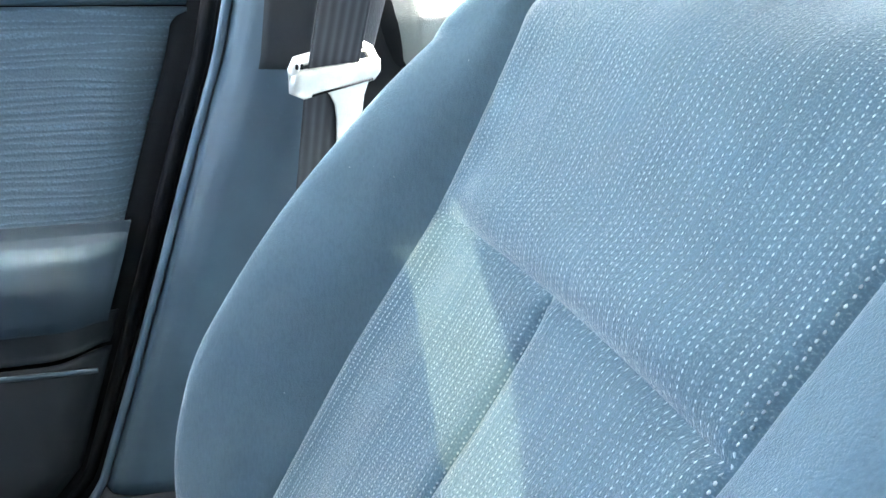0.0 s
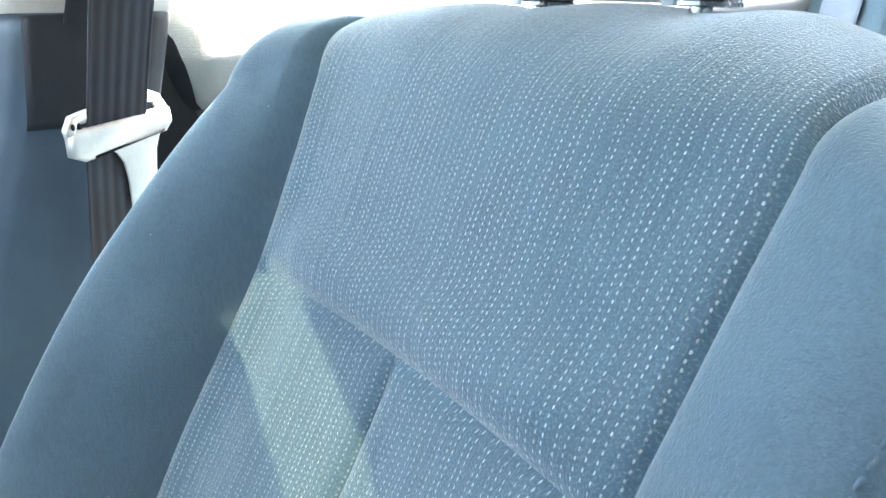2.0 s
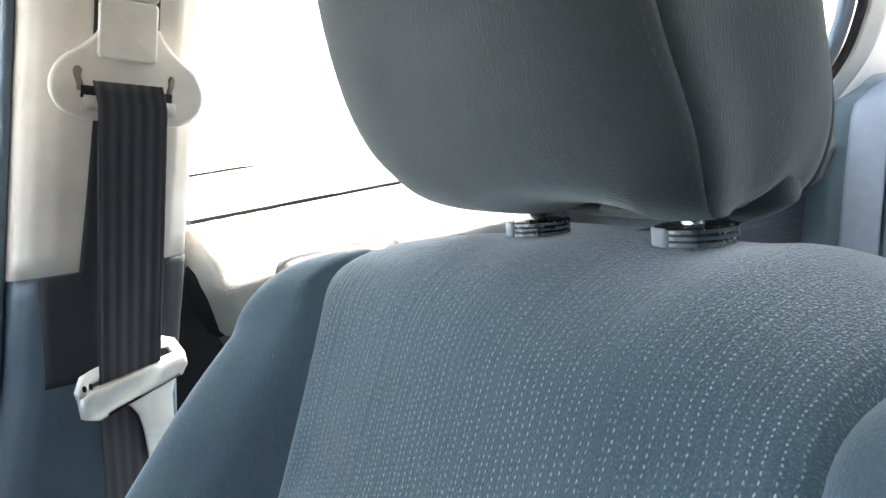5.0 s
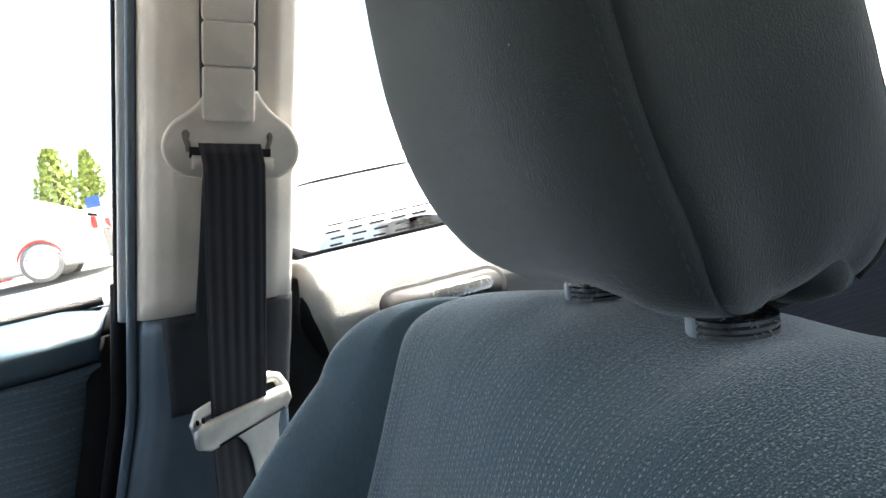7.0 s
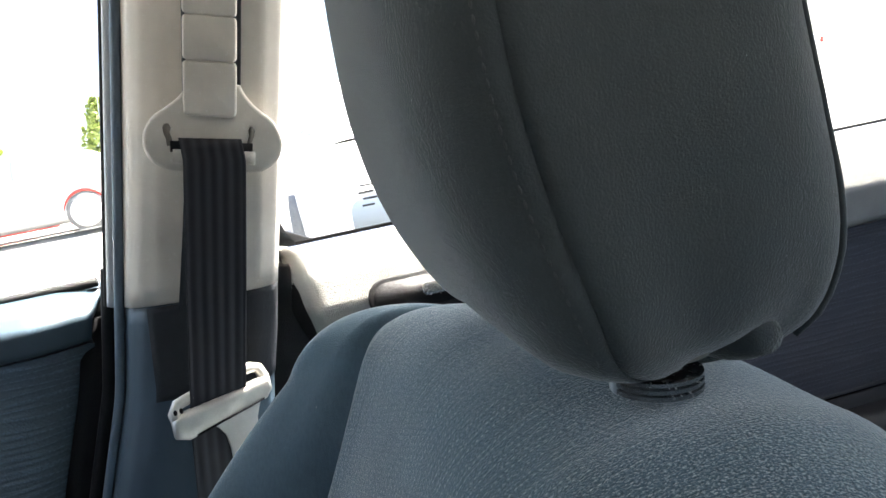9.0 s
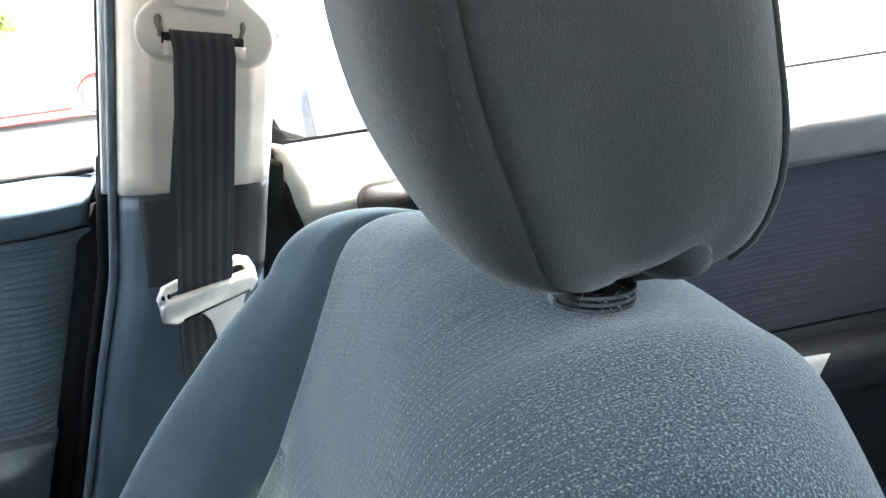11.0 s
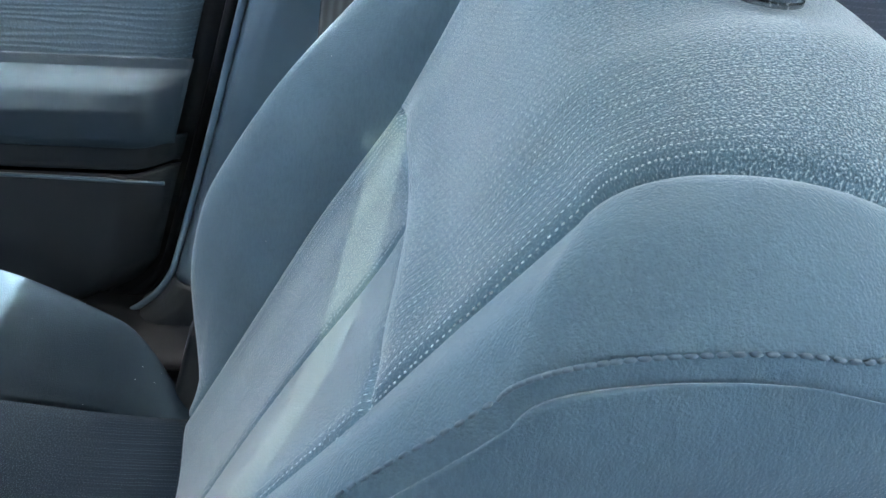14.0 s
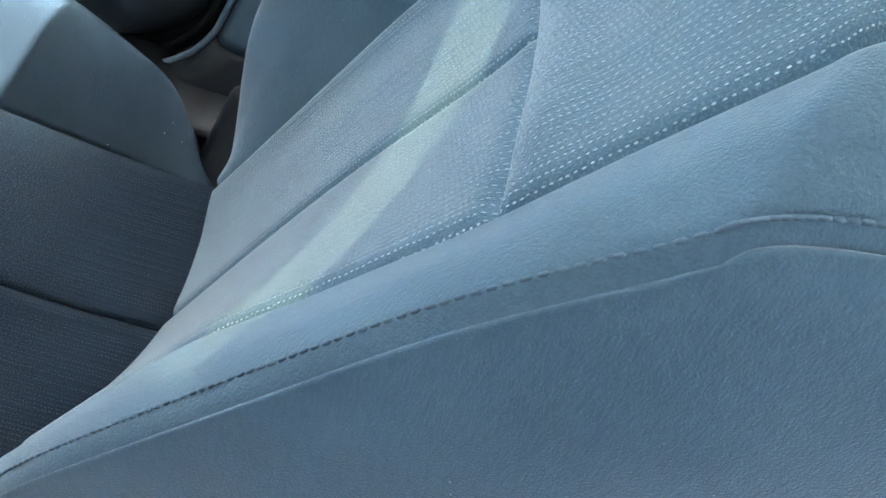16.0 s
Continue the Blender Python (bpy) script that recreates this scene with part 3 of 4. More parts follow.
def collar(x):
    """A headrest guide: a ribbed metal ring with a pale release button, and the post through it."""
    at = Vector((x, 0.188, 0.9525 - 0.05 * x))
    tip = pose(*at, -5, 4, 0) @ Matrix.Diagonal((0.83, 0.83, 0.85, 1))
    turned = [(0.0215, 0.0), (0.0235, 0.0006), (0.0235, 0.0028), (0.0222, 0.0034), (0.0235, 0.0042), (0.0235, 0.0062), (0.0222, 0.0070), (0.0235, 0.0078), (0.0235, 0.0098), (0.0225, 0.0106), (0.010, 0.0108), (0.0065, 0.0112)]
    ring = sheet(lambda s, t: tip @ Vector((turned[round(t * 11)][0] * math.cos(2 * math.pi * s), turned[round(t * 11)][0] * math.sin(2 * math.pi * s), turned[round(t * 11)][1])), 48, 11, wrap=True)
    under(head, part("collar", ring, M_DARK_METAL, None, "ribbed metal guide", False))
    outline = [(0.0246 * math.cos(a), 0.0246 * math.sin(a)) for a in (radians(188 + 84 * k / 16) for k in range(17))]
    under(head, part("release_button", slab(outline + [(0.003, -0.010), (-0.012, 0.000)], tip, 0.0105, 0.0012), M_BUTTON, None, "pale blue-grey plastic button"))
    under(head, part("post", tube([(x, 0.180, 0.90), (x, 0.188, 0.955), (x, 0.194, 1.01)], 0.0058, 16), M_CHROME, None, "steel post"))


collar(-0.071), collar(0.057)


# cushion
RIDGE = ((-0.75, 0.545), (-0.60, 0.560), (-0.47, 0.545), (-0.41, 0.523), (-0.365, 0.496), (-0.33, 0.474), (-0.29, 0.447), (-0.24, 0.40), (-0.1, 0.38))


def cushion(x, y):
    """The height of the seat cushion: a shallow seat between raised side bolsters."""
    q = abs(x)
    base = 0.405 + 0.05 * step(-0.25, -0.80, y)
    z = base + (soft(RIDGE, y) - base) * step(0.19, 0.285, q) - 0.14 * step(0.285, 0.335, q) ** 1.5
    z -= 0.008 * math.exp(-(((q - 0.205) / 0.008) ** 2)) + 0.006 * math.exp(-((x / 0.007) ** 2))
    return z - 0.09 * step(-0.66, -0.74, y) ** 2


def cushion_strip(x0, x1, nu, mat, name, label, y0=-0.10):
    ob = part(name, thick(sheet(lambda s, t: Vector((x0 + (x1 - x0) * s, y0 + (-0.73 - y0) * t, cushion(x0 + (x1 - x0) * s, y0 + (-0.73 - y0) * t) - (0.09 * step(-0.34, y0, y0 + (-0.73 - y0) * t) ** 2 if y0 < -0.2 else 0.0))), nu, 50, lambda s, t: (x0 + (x1 - x0) * s, 0.63 * t)), 0.03), mat, None, label)
    return under(seat, ob)


cushion_strip(-0.205, 0.0, 30, M_CUSHION, "cushion_centre", "ribbed cushion cloth, shade put into its colour")
cushion_strip(0.0, 0.205, 30, M_CUSHION, "cushion_centre", "ribbed cushion cloth, shade put into its colour")
cushion_strip(-0.335, -0.205, 30, M_CUSHION_SIDE, "cushion_bolster", "cloth cushion bolster, shade put into its colour", -0.255)
cushion_strip(0.205, 0.315, 30, M_CUSHION_SIDE, "cushion_bolster", "cloth cushion bolster, shade put into its colour", -0.255)
# dark block added to stop sun bouncing onto the cushion's rear corner
under(seat, part("bounce_blocker", block((0.024, 0.17, 0.16), (-0.296, -0.185, 0.37), 0.011, (-18, 0, 0)), M_TRIM_DARK, None, "added charcoal block taking up the sun's bounce"))
under(seat, part("seat_base", block((0.50, 0.56, 0.17), (0, -0.42, 0.275), 0.03), M_TRIM_DARK))


# ---- front door ----
def door_edge(z):
    """The y of the front door's rear edge."""
    return 0.013 + lerp(((0.36, -0.47), (0.38, -0.43), (0.41, -0.385), (0.445, -0.355), (0.50, -0.335), (0.58, -0.306), (0.72, -0.255), (0.95, -0.185), (1.01, -0.165)), z)


def door_x(z, y=-0.5):
    """The x of the front door's inner skin."""
    return lerp(((0.34, -0.455), (0.40, -0.435), (0.56, -0.425), (0.585, -0.425), (0.600, -0.436), (0.63, -0.436), (0.70, -0.445), (0.73, -0.462), (0.90, -0.462), (0.945, -0.458), (0.952, -0.448), (0.975, -0.446), (0.992, -0.462), (1.004, -0.498)), z)


def door_sheet(z0, z1, nu, nv, lift=0.0, y0=-1.05, inset=0.0):
    def f(s, t):
        z = z0 + (z1 - z0) * t
        end = door_edge(z) - inset
        y = y0 + (end - y0) * s ** 0.6
        x = door_x(z) + lift - 0.040 * (1 - 0.4 * step(0.88, 0.97, z)) * step(0.07, 0.0, end - y) ** 2
        return Vector((x, y, z))
    return thick(sheet(f, nu, nv, lambda s, t: (y0 + (door_edge(z0 + (z1 - z0) * t) - y0) * s ** 0.6, z0 + (z1 - z0) * t)), 0.004)


door = thing("front_door", "slate front car door panel with rippled cloth insert", "car door", (-0.46, -0.5, 0.34), kind="structure")
under(door, part("sill_trim", door_sheet(0.948, 1.004, 60, 14, 0.004), M_TRIM, None, "rounded slate sill trim"))
under(door, part("cloth_insert", door_sheet(0.722, 0.947, 60, 20, 0.0), M_DOOR_CLOTH, None, "rippled slate cloth insert"))
under(door, part("lower_panel", door_sheet(0.345, 0.592, 60, 40), M_TRIM_DARK, None, "charcoal lower door panel"))


def arm_section(k):
    """The armrest's section: x out of the door and z, for k in 0..1."""
    pts = ((0.0, 0.004, 0.735), (0.15, 0.012, 0.722), (0.30, 0.036, 0.716), (0.42, 0.048, 0.706), (0.55, 0.052, 0.680), (0.70, 0.046, 0.645), (0.80, 0.036, 0.632), (0.88, 0.020, 0.628), (1.0, 0.0, 0.626))
    return 0.80 * lerp([(p[0], p[1]) for p in pts], k), lerp([(p[0], p[2]) for p in pts], k)


def arm_point(s, t):
    out, z = arm_section(t)
    y = -1.05 + (door_edge(z) - 0.012 + 1.05) * s ** 0.5
    near = door_edge(z) - 0.012 - y
    return Vector((-0.458 + out * (1 - 0.75 * step(0.05, 0.0, near) ** 2), y, z + 0.012 * step(0.05, 0.0, near) * step(0.75, 0.95, t)))


under(door, part("armrest", thick(sheet(arm_point, 60, 40), 0.004), M_ARM, None, "padded slate armrest"))
under(door, part("trim_line", tube([arm_point(k / 60, 0.90) + Vector((0.002, 0, 0)) for k in range(61)], 0.0018, 6), M_TRIM, None, "thin glossy edge"))
under(door, part("middle_panel", door_sheet(0.594, 0.630, 50, 8, -0.004, inset=0.004), M_TRIM_DARK, None, "charcoal strip"))
under(door, part("pocket_edge", tube([Vector((door_x(0.588) + 0.003, -1.05 + (door_edge(0.588) - 0.008 + 1.05) * k / 40, 0.588 - 0.004 * step(30, 40, k))) for k in range(41)], 0.0028, 6), M_TRIM, None, "raised pocket edge"))
under(door, part("inner_shell", thick(sheet(lambda s, t: Vector((-0.53, -1.05 + (door_edge(0.345 + 0.655 * t) + 0.02 + 1.05) * s, 0.345 + 0.655 * t)), 20, 20), 0.03), M_RUBBER))
under(door, part("window_strip", tube([(-0.503, -1.05, 1.006), (-0.503, -0.6, 1.006), (-0.500, -0.16, 1.006)], 0.005, 8), M_RUBBER, None, "black rubber window strip"))
pane = under(door, part("window_pane", thick(sheet(lambda s, t: Vector((-0.512 + 0.16 * t ** 1.3, -1.0 + (0.86 + 0.07 * t) * s, 1.0 + 0.38 * t)), 1, 6), 0.004), M_GLASS, None, "clear glass", False))
pane.visible_shadow = False

# seals round the pillar: the door opening's rubber on its front and rear edges
def seal_line(off_y, off_x, z0, z1, edge, n=50):
    return [Vector((b_x(z) + off_x, edge(z) + off_y, z)) for z in (z0 + (z1 - z0) * k / n for k in range(n + 1))]


def front_low(z):
    """The front edge of the pillar trim, swept forward into the sill at its foot."""
    return b_front(z)


for dy, dx, r, z0, z1, mat, label in ((-0.003, -0.030, 0.0048, 0.31, 1.38, M_SEAL, "blue-grey door seal"), (-0.020, -0.066, 0.008, 0.36, 1.02, M_RUBBER, "black door seal")):
    under(pillar, part("door_seal", tube(seal_line(dy, dx, z0, z1, front_low), r, 8), mat, None, label))
for dy, dx, r, mat, label in ((-0.013, -0.048, 0.0052, M_FRAME, "pale grey frame edge"), (-0.0195, -0.060, 0.0045, M_RUBBER, "black frame edge")):
    under(door, part("window_frame", tube(seal_line(dy, dx, 0.985, 1.40, b_front), r, 10), mat, None, label))
# black sheet added to fill the shut gap and give its shade
under(pillar, part("jamb", thick(sheet(lambda s, t: Vector((-0.50, front_low(0.36 + 0.61 * t) - 0.055 + 0.10 * s, 0.36 + 0.61 * t)), 6, 30), 0.02), M_RUBBER, None, "black filler for the shaded shut gap"))

# sill plate at the foot of the door opening
sill = tagged(part("sill_plate", thick(sheet(lambda s, t: Vector((-0.57 + 0.22 * s, -1.05 + 1.9 * t, 0.352 + 0.022 * math.sin(math.pi * s) - 0.01 * s)), 12, 30), 0.004), M_RUBBER), "black rubber door sill plate", "door sill", kind="structure")


# ---- belt ----
def belt_frame(z):
    """Centre and half-width direction of the hanging webbing."""
    c = Vector((lerp(((0.55, -0.372), (0.87, -0.342), (1.10, -0.316)), z), lerp(((0.55, -0.095), (0.87, -0.050), (1.10, 0.0)), z), z))
    d = Vector((lerp(((0.55, -0.3), (0.87, -0.35), (1.10, -0.12)), z), 1, lerp(((0.55, 0.15), (0.87, 0.10), (1.10, -0.20)), z))).normalized()
    return c, d


def webbing(z0, z1, shift, n=60):
    def f(s, t):
        z = z0 + (z1 - z0) * t
        c, d = belt_frame(z)
        u = (s - 0.5) * 2
        rib = 0.0004 * math.cos(u * math.pi * 5.5) if abs(u) < 0.93 else 0.0006
        return c + d * (u * 0.0256) + Vector((rib, 0, 0)) + Vector(shift)
    return thick(sheet(f, 44, n, lambda s, t: (s * 0.049, z0 + (z1 - z0) * t)), 0.0013)


m = Nodes("ribbed_black_webbing", 0.6, color=(0.02, 0.02, 0.026))
sp = m.node("SeparateXYZ")
m.link(m.node("TexCoord").outputs["UV"], sp.inputs[0])
cr = m.math("MULTIPLY_ADD", m.math("SINE", m.math("MULTIPLY", sp.outputs[0], 2 * math.pi / 0.0088)), 0.5, 0.5)
fine = m.math("MULTIPLY_ADD", m.math("SINE", m.math("MULTIPLY", sp.outputs[1], 2 * math.pi / 0.0012)), 0.5, 0.5)
m.color(m.mix(m.math("MULTIPLY", cr, 0.75), (0.014, 0.014, 0.019), (0.045, 0.043, 0.055))).bump(fine, 0.12, 0.0003).bump(cr, 0.5, 0.0008)
M_WEB = m.mat
M_EDGE = plain("grey_edge_thread", (0.16, 0.16, 0.18), 0.7, 300)
M_WEB_BLUE = plain("grey_blue_webbing", (0.15, 0.19, 0.25), 0.6, 60, 0.08)

belt = thing("front_seat_belt", "black ribbed seat belt hanging from the pillar with steel tongue", "seat belt", (-0.36, -0.04, 0.55))
under(belt, part("webbing", webbing(0.55, 1.1175, (0, 0, 0)), M_WEB, None, "ribbed black webbing"))
under(belt, part("rear_webbing", thick(sheet(lambda s, t: Vector((b_x(0.93 + 0.17 * t) + 0.006 + 0.012 * t, -0.042 + 0.026 * s + 0.036 * t, 0.93 + 0.17 * t)), 20, 20, lambda s, t: (0.049 * s, 0.2 * t)), 0.0013), M_WEB, None, "webbing running down into the pillar"))

bm = bmesh.new()
for k in range(150):
    z = 0.60 + 0.0034 * k
    c, d = belt_frame(z)
    for u in (-0.0246, 0.0246):
        bmesh.ops.create_cube(bm, size=1, matrix=Matrix.Translation(c + d * u + Vector((0.0010, 0, 0))) @ Matrix.Diagonal((0.0006, 0.0008, 0.0018 if k % 7 else 0.0026, 1)))
tagged(under(belt, part("edge_thread", bm, M_EDGE, None, "pale thread along the webbing's edges", False)), kind="stuff")

# upper anchor: a pale plate with rounded ears and a slot, on a sliding cover
def axes(at, x, y):
    """A frame from its origin and two directions, made square."""
    x, y = Vector(x).normalized(), Vector(y)
    y = (y - y.dot(x) * x).normalized()
    return Matrix.Translation(at) @ Matrix((x, y, x.cross(y))).transposed().to_4x4()


ANCHOR = axes((-0.337, 0.002, 1.120), (-0.12, 0.97, -0.21), (0.2, 0.22, 0.95))
ears = [(-0.021, 0.046), (-0.027, 0.036), (-0.037, 0.026), (-0.049, 0.017), (-0.056, 0.006), (-0.058, -0.006), (-0.054, -0.018), (-0.045, -0.026), (-0.030, -0.0295)]
ears = ears + [(-x, y) for x, y in reversed(ears)]
ears = [(hermite(range(18), [e[0] for e in ears], k / 4), hermite(range(18), [e[1] for e in ears], k / 4)) for k in range(69)]
under(belt, part("anchor_plate", slab(ears, ANCHOR, 0.010, 0.0035), M_BEIGE, None, "pale plastic anchor plate"))
# slot and curled ends are thin dark slabs; their shade is colour only
under(belt, part("slot", slab([(-0.036, -0.0125), (-0.036, -0.003), (0.032, -0.003), (0.032, -0.0125)], ANCHOR @ Matrix.Translation((0, 0, 0.0102)), 0.0006), M_RUBBER, None, "dark slab for the shaded webbing slot"))
for sx in (-1, 1):
    kx = -1.0 if sx < 0 else 0.80
    curl = [(kx * 0.0338, -0.0075), (kx * 0.0345, -0.001), (kx * 0.0362, 0.0035), (kx * 0.0352, 0.0080), (kx * 0.0372, 0.0112), (kx * 0.0402, 0.0112), (kx * 0.0420, 0.0080), (kx * 0.0412, 0.0030), (kx * 0.0392, -0.002), (kx * 0.0386, -0.0075)]
    under(belt, part("slot_end", slab(curl, ANCHOR @ Matrix.Translation((0, 0, 0.0101)), 0.0005), M_SLOT, None, "curled slot end, its shade put in as grey"))
bar = [ANCHOR @ Vector((-0.034 + 0.068 * k / 12, -0.016, 0.011)) for k in range(13)]
under(belt, part("slot_bar", tube(bar, 0.006, 12), M_BEIGE, None, "rounded bar under the webbing"))
COVER = axes((-0.331, 0.006, 1.146), (0.0, 0.97, -0.23), (0.2, 0.24, 0.95))
for y, h, label in ((0.015, 0.0455, "lower cover"), (0.0560, 0.0365, "push button"), (0.0915, 0.0345, "upper cover")):
    under(belt, part("adjuster_cover", slab(rounded(0.043, h, 0.004), COVER @ Matrix.Translation((0, y, 0.004)), 0.012, 0.0020), M_BEIGE, None, "pale plastic height adjuster"))
under(belt, part("adjuster_track", slab(rounded(0.0485, 0.17, 0.006), COVER @ Matrix.Translation((0, 0.085, -0.006)), 0.004, 0.001), M_TRIM_DARK, None, "dark guide groove"))

# tongue
T0, T1 = Vector((-0.322, -0.086, 0.876)), Vector((-0.362, 0.000, 0.878))
tx = (T1 - T0).normalized()
ty = Vector((0.12, 0.05, 1)).normalized()
ty = (ty - ty.dot(tx) * tx).normalized()
tz = tx.cross(ty).normalized()
mid = (T0 + T1) / 2 + Vector((0, 0, 0.012))
TONGUE = Matrix(((tx.x, ty.x, tz.x, mid.x), (tx.y, ty.y, tz.y, mid.y), (tx.z, ty.z, tz.z, mid.z), (0, 0, 0, 1)))
tongue = under(belt, part("tongue", slab([(-0.047, -0.018), (-0.047, -0.002), (-0.040, 0.002), (0.036, 0.008), (0.046, 0.008), (0.047, -0.004), (0.040, -0.012), (-0.036, -0.023)], TONGUE @ Matrix.Translation((0, 0, -0.006)), 0.014, 0.004), M_TONGUE, None, "worn pale metal tongue grip"))
for side in (((-0.042, -0.006), (-0.0435, 0.003), (-0.038, 0.009), (-0.026, 0.011), (-0.010, 0.012)), ((0.041, 0.000), (0.0435, 0.007), (0.041, 0.015), (0.034, 0.018), (0.018, 0.017))):
    under(belt, part("tongue_loop", tube([TONGUE @ Vector((x, y, -0.007 * step(0.0, 0.016, y))) for x, y in side], 0.0052, 12), M_TONGUE, None, "worn pale metal loop end"))
under(belt, part("grip_groove", slab([(-0.030, -0.0185), (0.036, -0.0085), (0.036, -0.0105), (-0.030, -0.0205)], TONGUE @ Matrix.Translation((0, 0, 0.0082)), 0.0006), M_RUBBER, None, "dark parting line"))
# two black dots paint the shade of holes that are not cut
for k in range(2):
    under(belt, part("grip_hole", slab([(0.0016 * math.cos(a), 0.0026 * math.sin(a)) for a in (math.pi * j / 6 for j in range(12))], TONGUE @ Matrix.Translation((-0.0435 + 0.0052 * k, 0.0065, 0.0056)), 0.0008), M_RUBBER, None, "dark dot for a small shaded hole"))
blade = [(-0.018, -0.014), (0.036, -0.006), (0.031, -0.014), (0.027, -0.024), (0.025, -0.040), (0.025, -0.070), (-0.003, -0.072), (-0.003, -0.044), (-0.005, -0.030), (-0.010, -0.021)]
under(belt, part("blade", slab(blade, TONGUE @ Matrix.Translation((0, 0, 0.005)), 0.0028, 0.0008), M_BRIGHT, None, "steel blade"))
# no recess is cut here: a dark sheet lies on the trim
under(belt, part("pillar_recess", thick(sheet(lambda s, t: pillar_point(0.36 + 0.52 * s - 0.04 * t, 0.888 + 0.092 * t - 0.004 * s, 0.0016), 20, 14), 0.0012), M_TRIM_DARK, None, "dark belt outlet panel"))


# black block added so no light shows through the rear gap
under(pillar, part("rear_jamb", block((0.04, 0.16, 0.64), (-0.525, 0.0, 0.66), 0.004, (-14, 0, 0)), M_RUBBER, None, "black filler for the shaded shut gap"))


# unseen skin added behind the pillar to keep sun off the sill
under(pillar, part("outer_skin", thick(sheet(lambda s, t: Vector((-0.57 + 0.17 * step(1.0, 1.36, 0.30 + 1.06 * t), b_front(0.30 + 1.06 * t) + 0.03 - 0.12 * step(1.03, 0.98, 0.30 + 1.06 * t) + (b_rear(0.30 + 1.06 * t) - b_front(0.30 + 1.06 * t) - 0.04 + 0.20 * step(1.03, 0.98, 0.30 + 1.06 * t)) * s, 0.30 + 1.06 * t)), 6, 40), 0.012), M_RUBBER, None, "unseen black pillar skin keeping the sun out"))
# no slot is cut: a dark sheet on the trim paints its shaded inside
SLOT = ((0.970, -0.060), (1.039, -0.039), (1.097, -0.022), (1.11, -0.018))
under(pillar, part("belt_slot_shade", thick(sheet(lambda s, t: Vector((b_x(0.972 + 0.13 * t) + 0.0105, lerp(SLOT, 0.972 + 0.13 * t) - 0.007 + (0.050 - 0.004 * t) * s, 0.972 + 0.13 * t)), 12, 16), 0.0012), M_TRIM_DARK, None, "dark sheet for the slot's shaded inside"))


# ---- rear door ----
def rear_x(z):
    return lerp(((0.33, -0.50), (0.60, -0.50), (0.66, -0.505), (0.872, -0.498), (0.885, -0.470), (0.93, -0.452), (0.965, -0.462), (0.99, -0.480), (1.0, -0.492)), z)


def rear_front(z):
    return lerp(((0.33, 0.03), (0.60, 0.04), (0.88, 0.046), (0.93, 0.038), (0.97, 0.034), (0.99, 0.030), (1.0, 0.020)), z)


def rear_sheet(z0, z1, nu, nv, lift=0.0, y1=1.35):
    def f(s, t):
        z = z0 + (z1 - z0) * t
        y = rear_front(z) + (y1 - rear_front(z)) * s ** 1.6
        return Vector((rear_x(z) + lift - 0.05 * step(0.03, 0.0, y - rear_front(z)) ** 2, y, z))
    return thick(sheet(f, nu, nv, lambda s, t: (y1 * s ** 1.6, z0 + (z1 - z0) * t)), 0.004)


rdoor = thing("rear_door", "rear car door panel with grey vinyl sill and dark rippled cloth", "car door", (-0.5, 0.4, 0.33), kind="structure")
under(rdoor, part("sill_trim", rear_sheet(0.869, 1.0, 80, 24, 0.004), M_SILL, None, "grained grey vinyl sill"))
under(rdoor, part("cloth_insert", rear_sheet(0.655, 0.879, 60, 16), M_REAR_CLOTH, None, "dark rippled cloth insert"))
under(rdoor, part("lower_panel", rear_sheet(0.33, 0.654, 40, 16, 0.006), M_TRIM_DARK, None, "charcoal lower panel"))
under(rdoor, part("armrest", block((0.075, 0.40, 0.075), (-0.484, 0.78, 0.60), 0.025), M_TRIM_DARK, None, "charcoal armrest"))
under(rdoor, part("door_edge", thick(sheet(lambda s, t: Vector((rear_x(0.33 + 0.665 * t) - 0.012 - 0.05 * (1 - s), -0.03 + 0.06 * t + (rear_front(0.33 + 0.665 * t) + 0.02 + 0.03 - 0.06 * t) * s, 0.33 + 0.665 * t)), 8, 30), 0.004), M_RUBBER, None, "black rounded door edge"))
HANDLE = Matrix(((0.0, -0.35, 0.937, -0.4465), (1, 0.0, 0.0, 0.185), (0.0, 0.937, 0.35, 0.927), (0, 0, 0, 1)))
under(rdoor, part("handle_bezel", slab(rounded(0.145, 0.046, 0.021), HANDLE, 0.006, 0.0025), M_RUBBER, None, "dark handle bezel"))
under(rdoor, part("handle_recess", slab(rounded(0.133, 0.034, 0.016), HANDLE @ Matrix.Translation((0, 0, 0.0063)), 0.0006), M_RUBBER, None, "black handle recess"))
under(rdoor, part("handle_lever", slab(rounded(0.07, 0.016, 0.007), HANDLE @ Matrix.Translation((0.02, 0, 0.0070)), 0.006, 0.002), M_DARK_METAL, None, "dark metal handle lever"))
under(rdoor, part("window_strip", tube([(-0.494, 0.05, 1.003), (-0.494, 0.6, 1.003), (-0.494, 1.3, 1.003)], 0.0022, 8), M_RUBBER, None, "black rubber window strip"))
rp = under(rdoor, part("window_pane", thick(sheet(lambda s, t: Vector((-0.505 + 0.15 * t ** 1.3, 0.03 + 0.06 * t + (1.0 - 0.15 * t) * s, 1.0 + 0.38 * t)), 1, 6), 0.004), M_GLASS, None, "clear glass", False))
rp.visible_shadow = False
under(rdoor, part("inner_shell", block((0.03, 1.28, 0.66), (-0.535, 0.69, 0.665), 0.004), M_RUBBER))

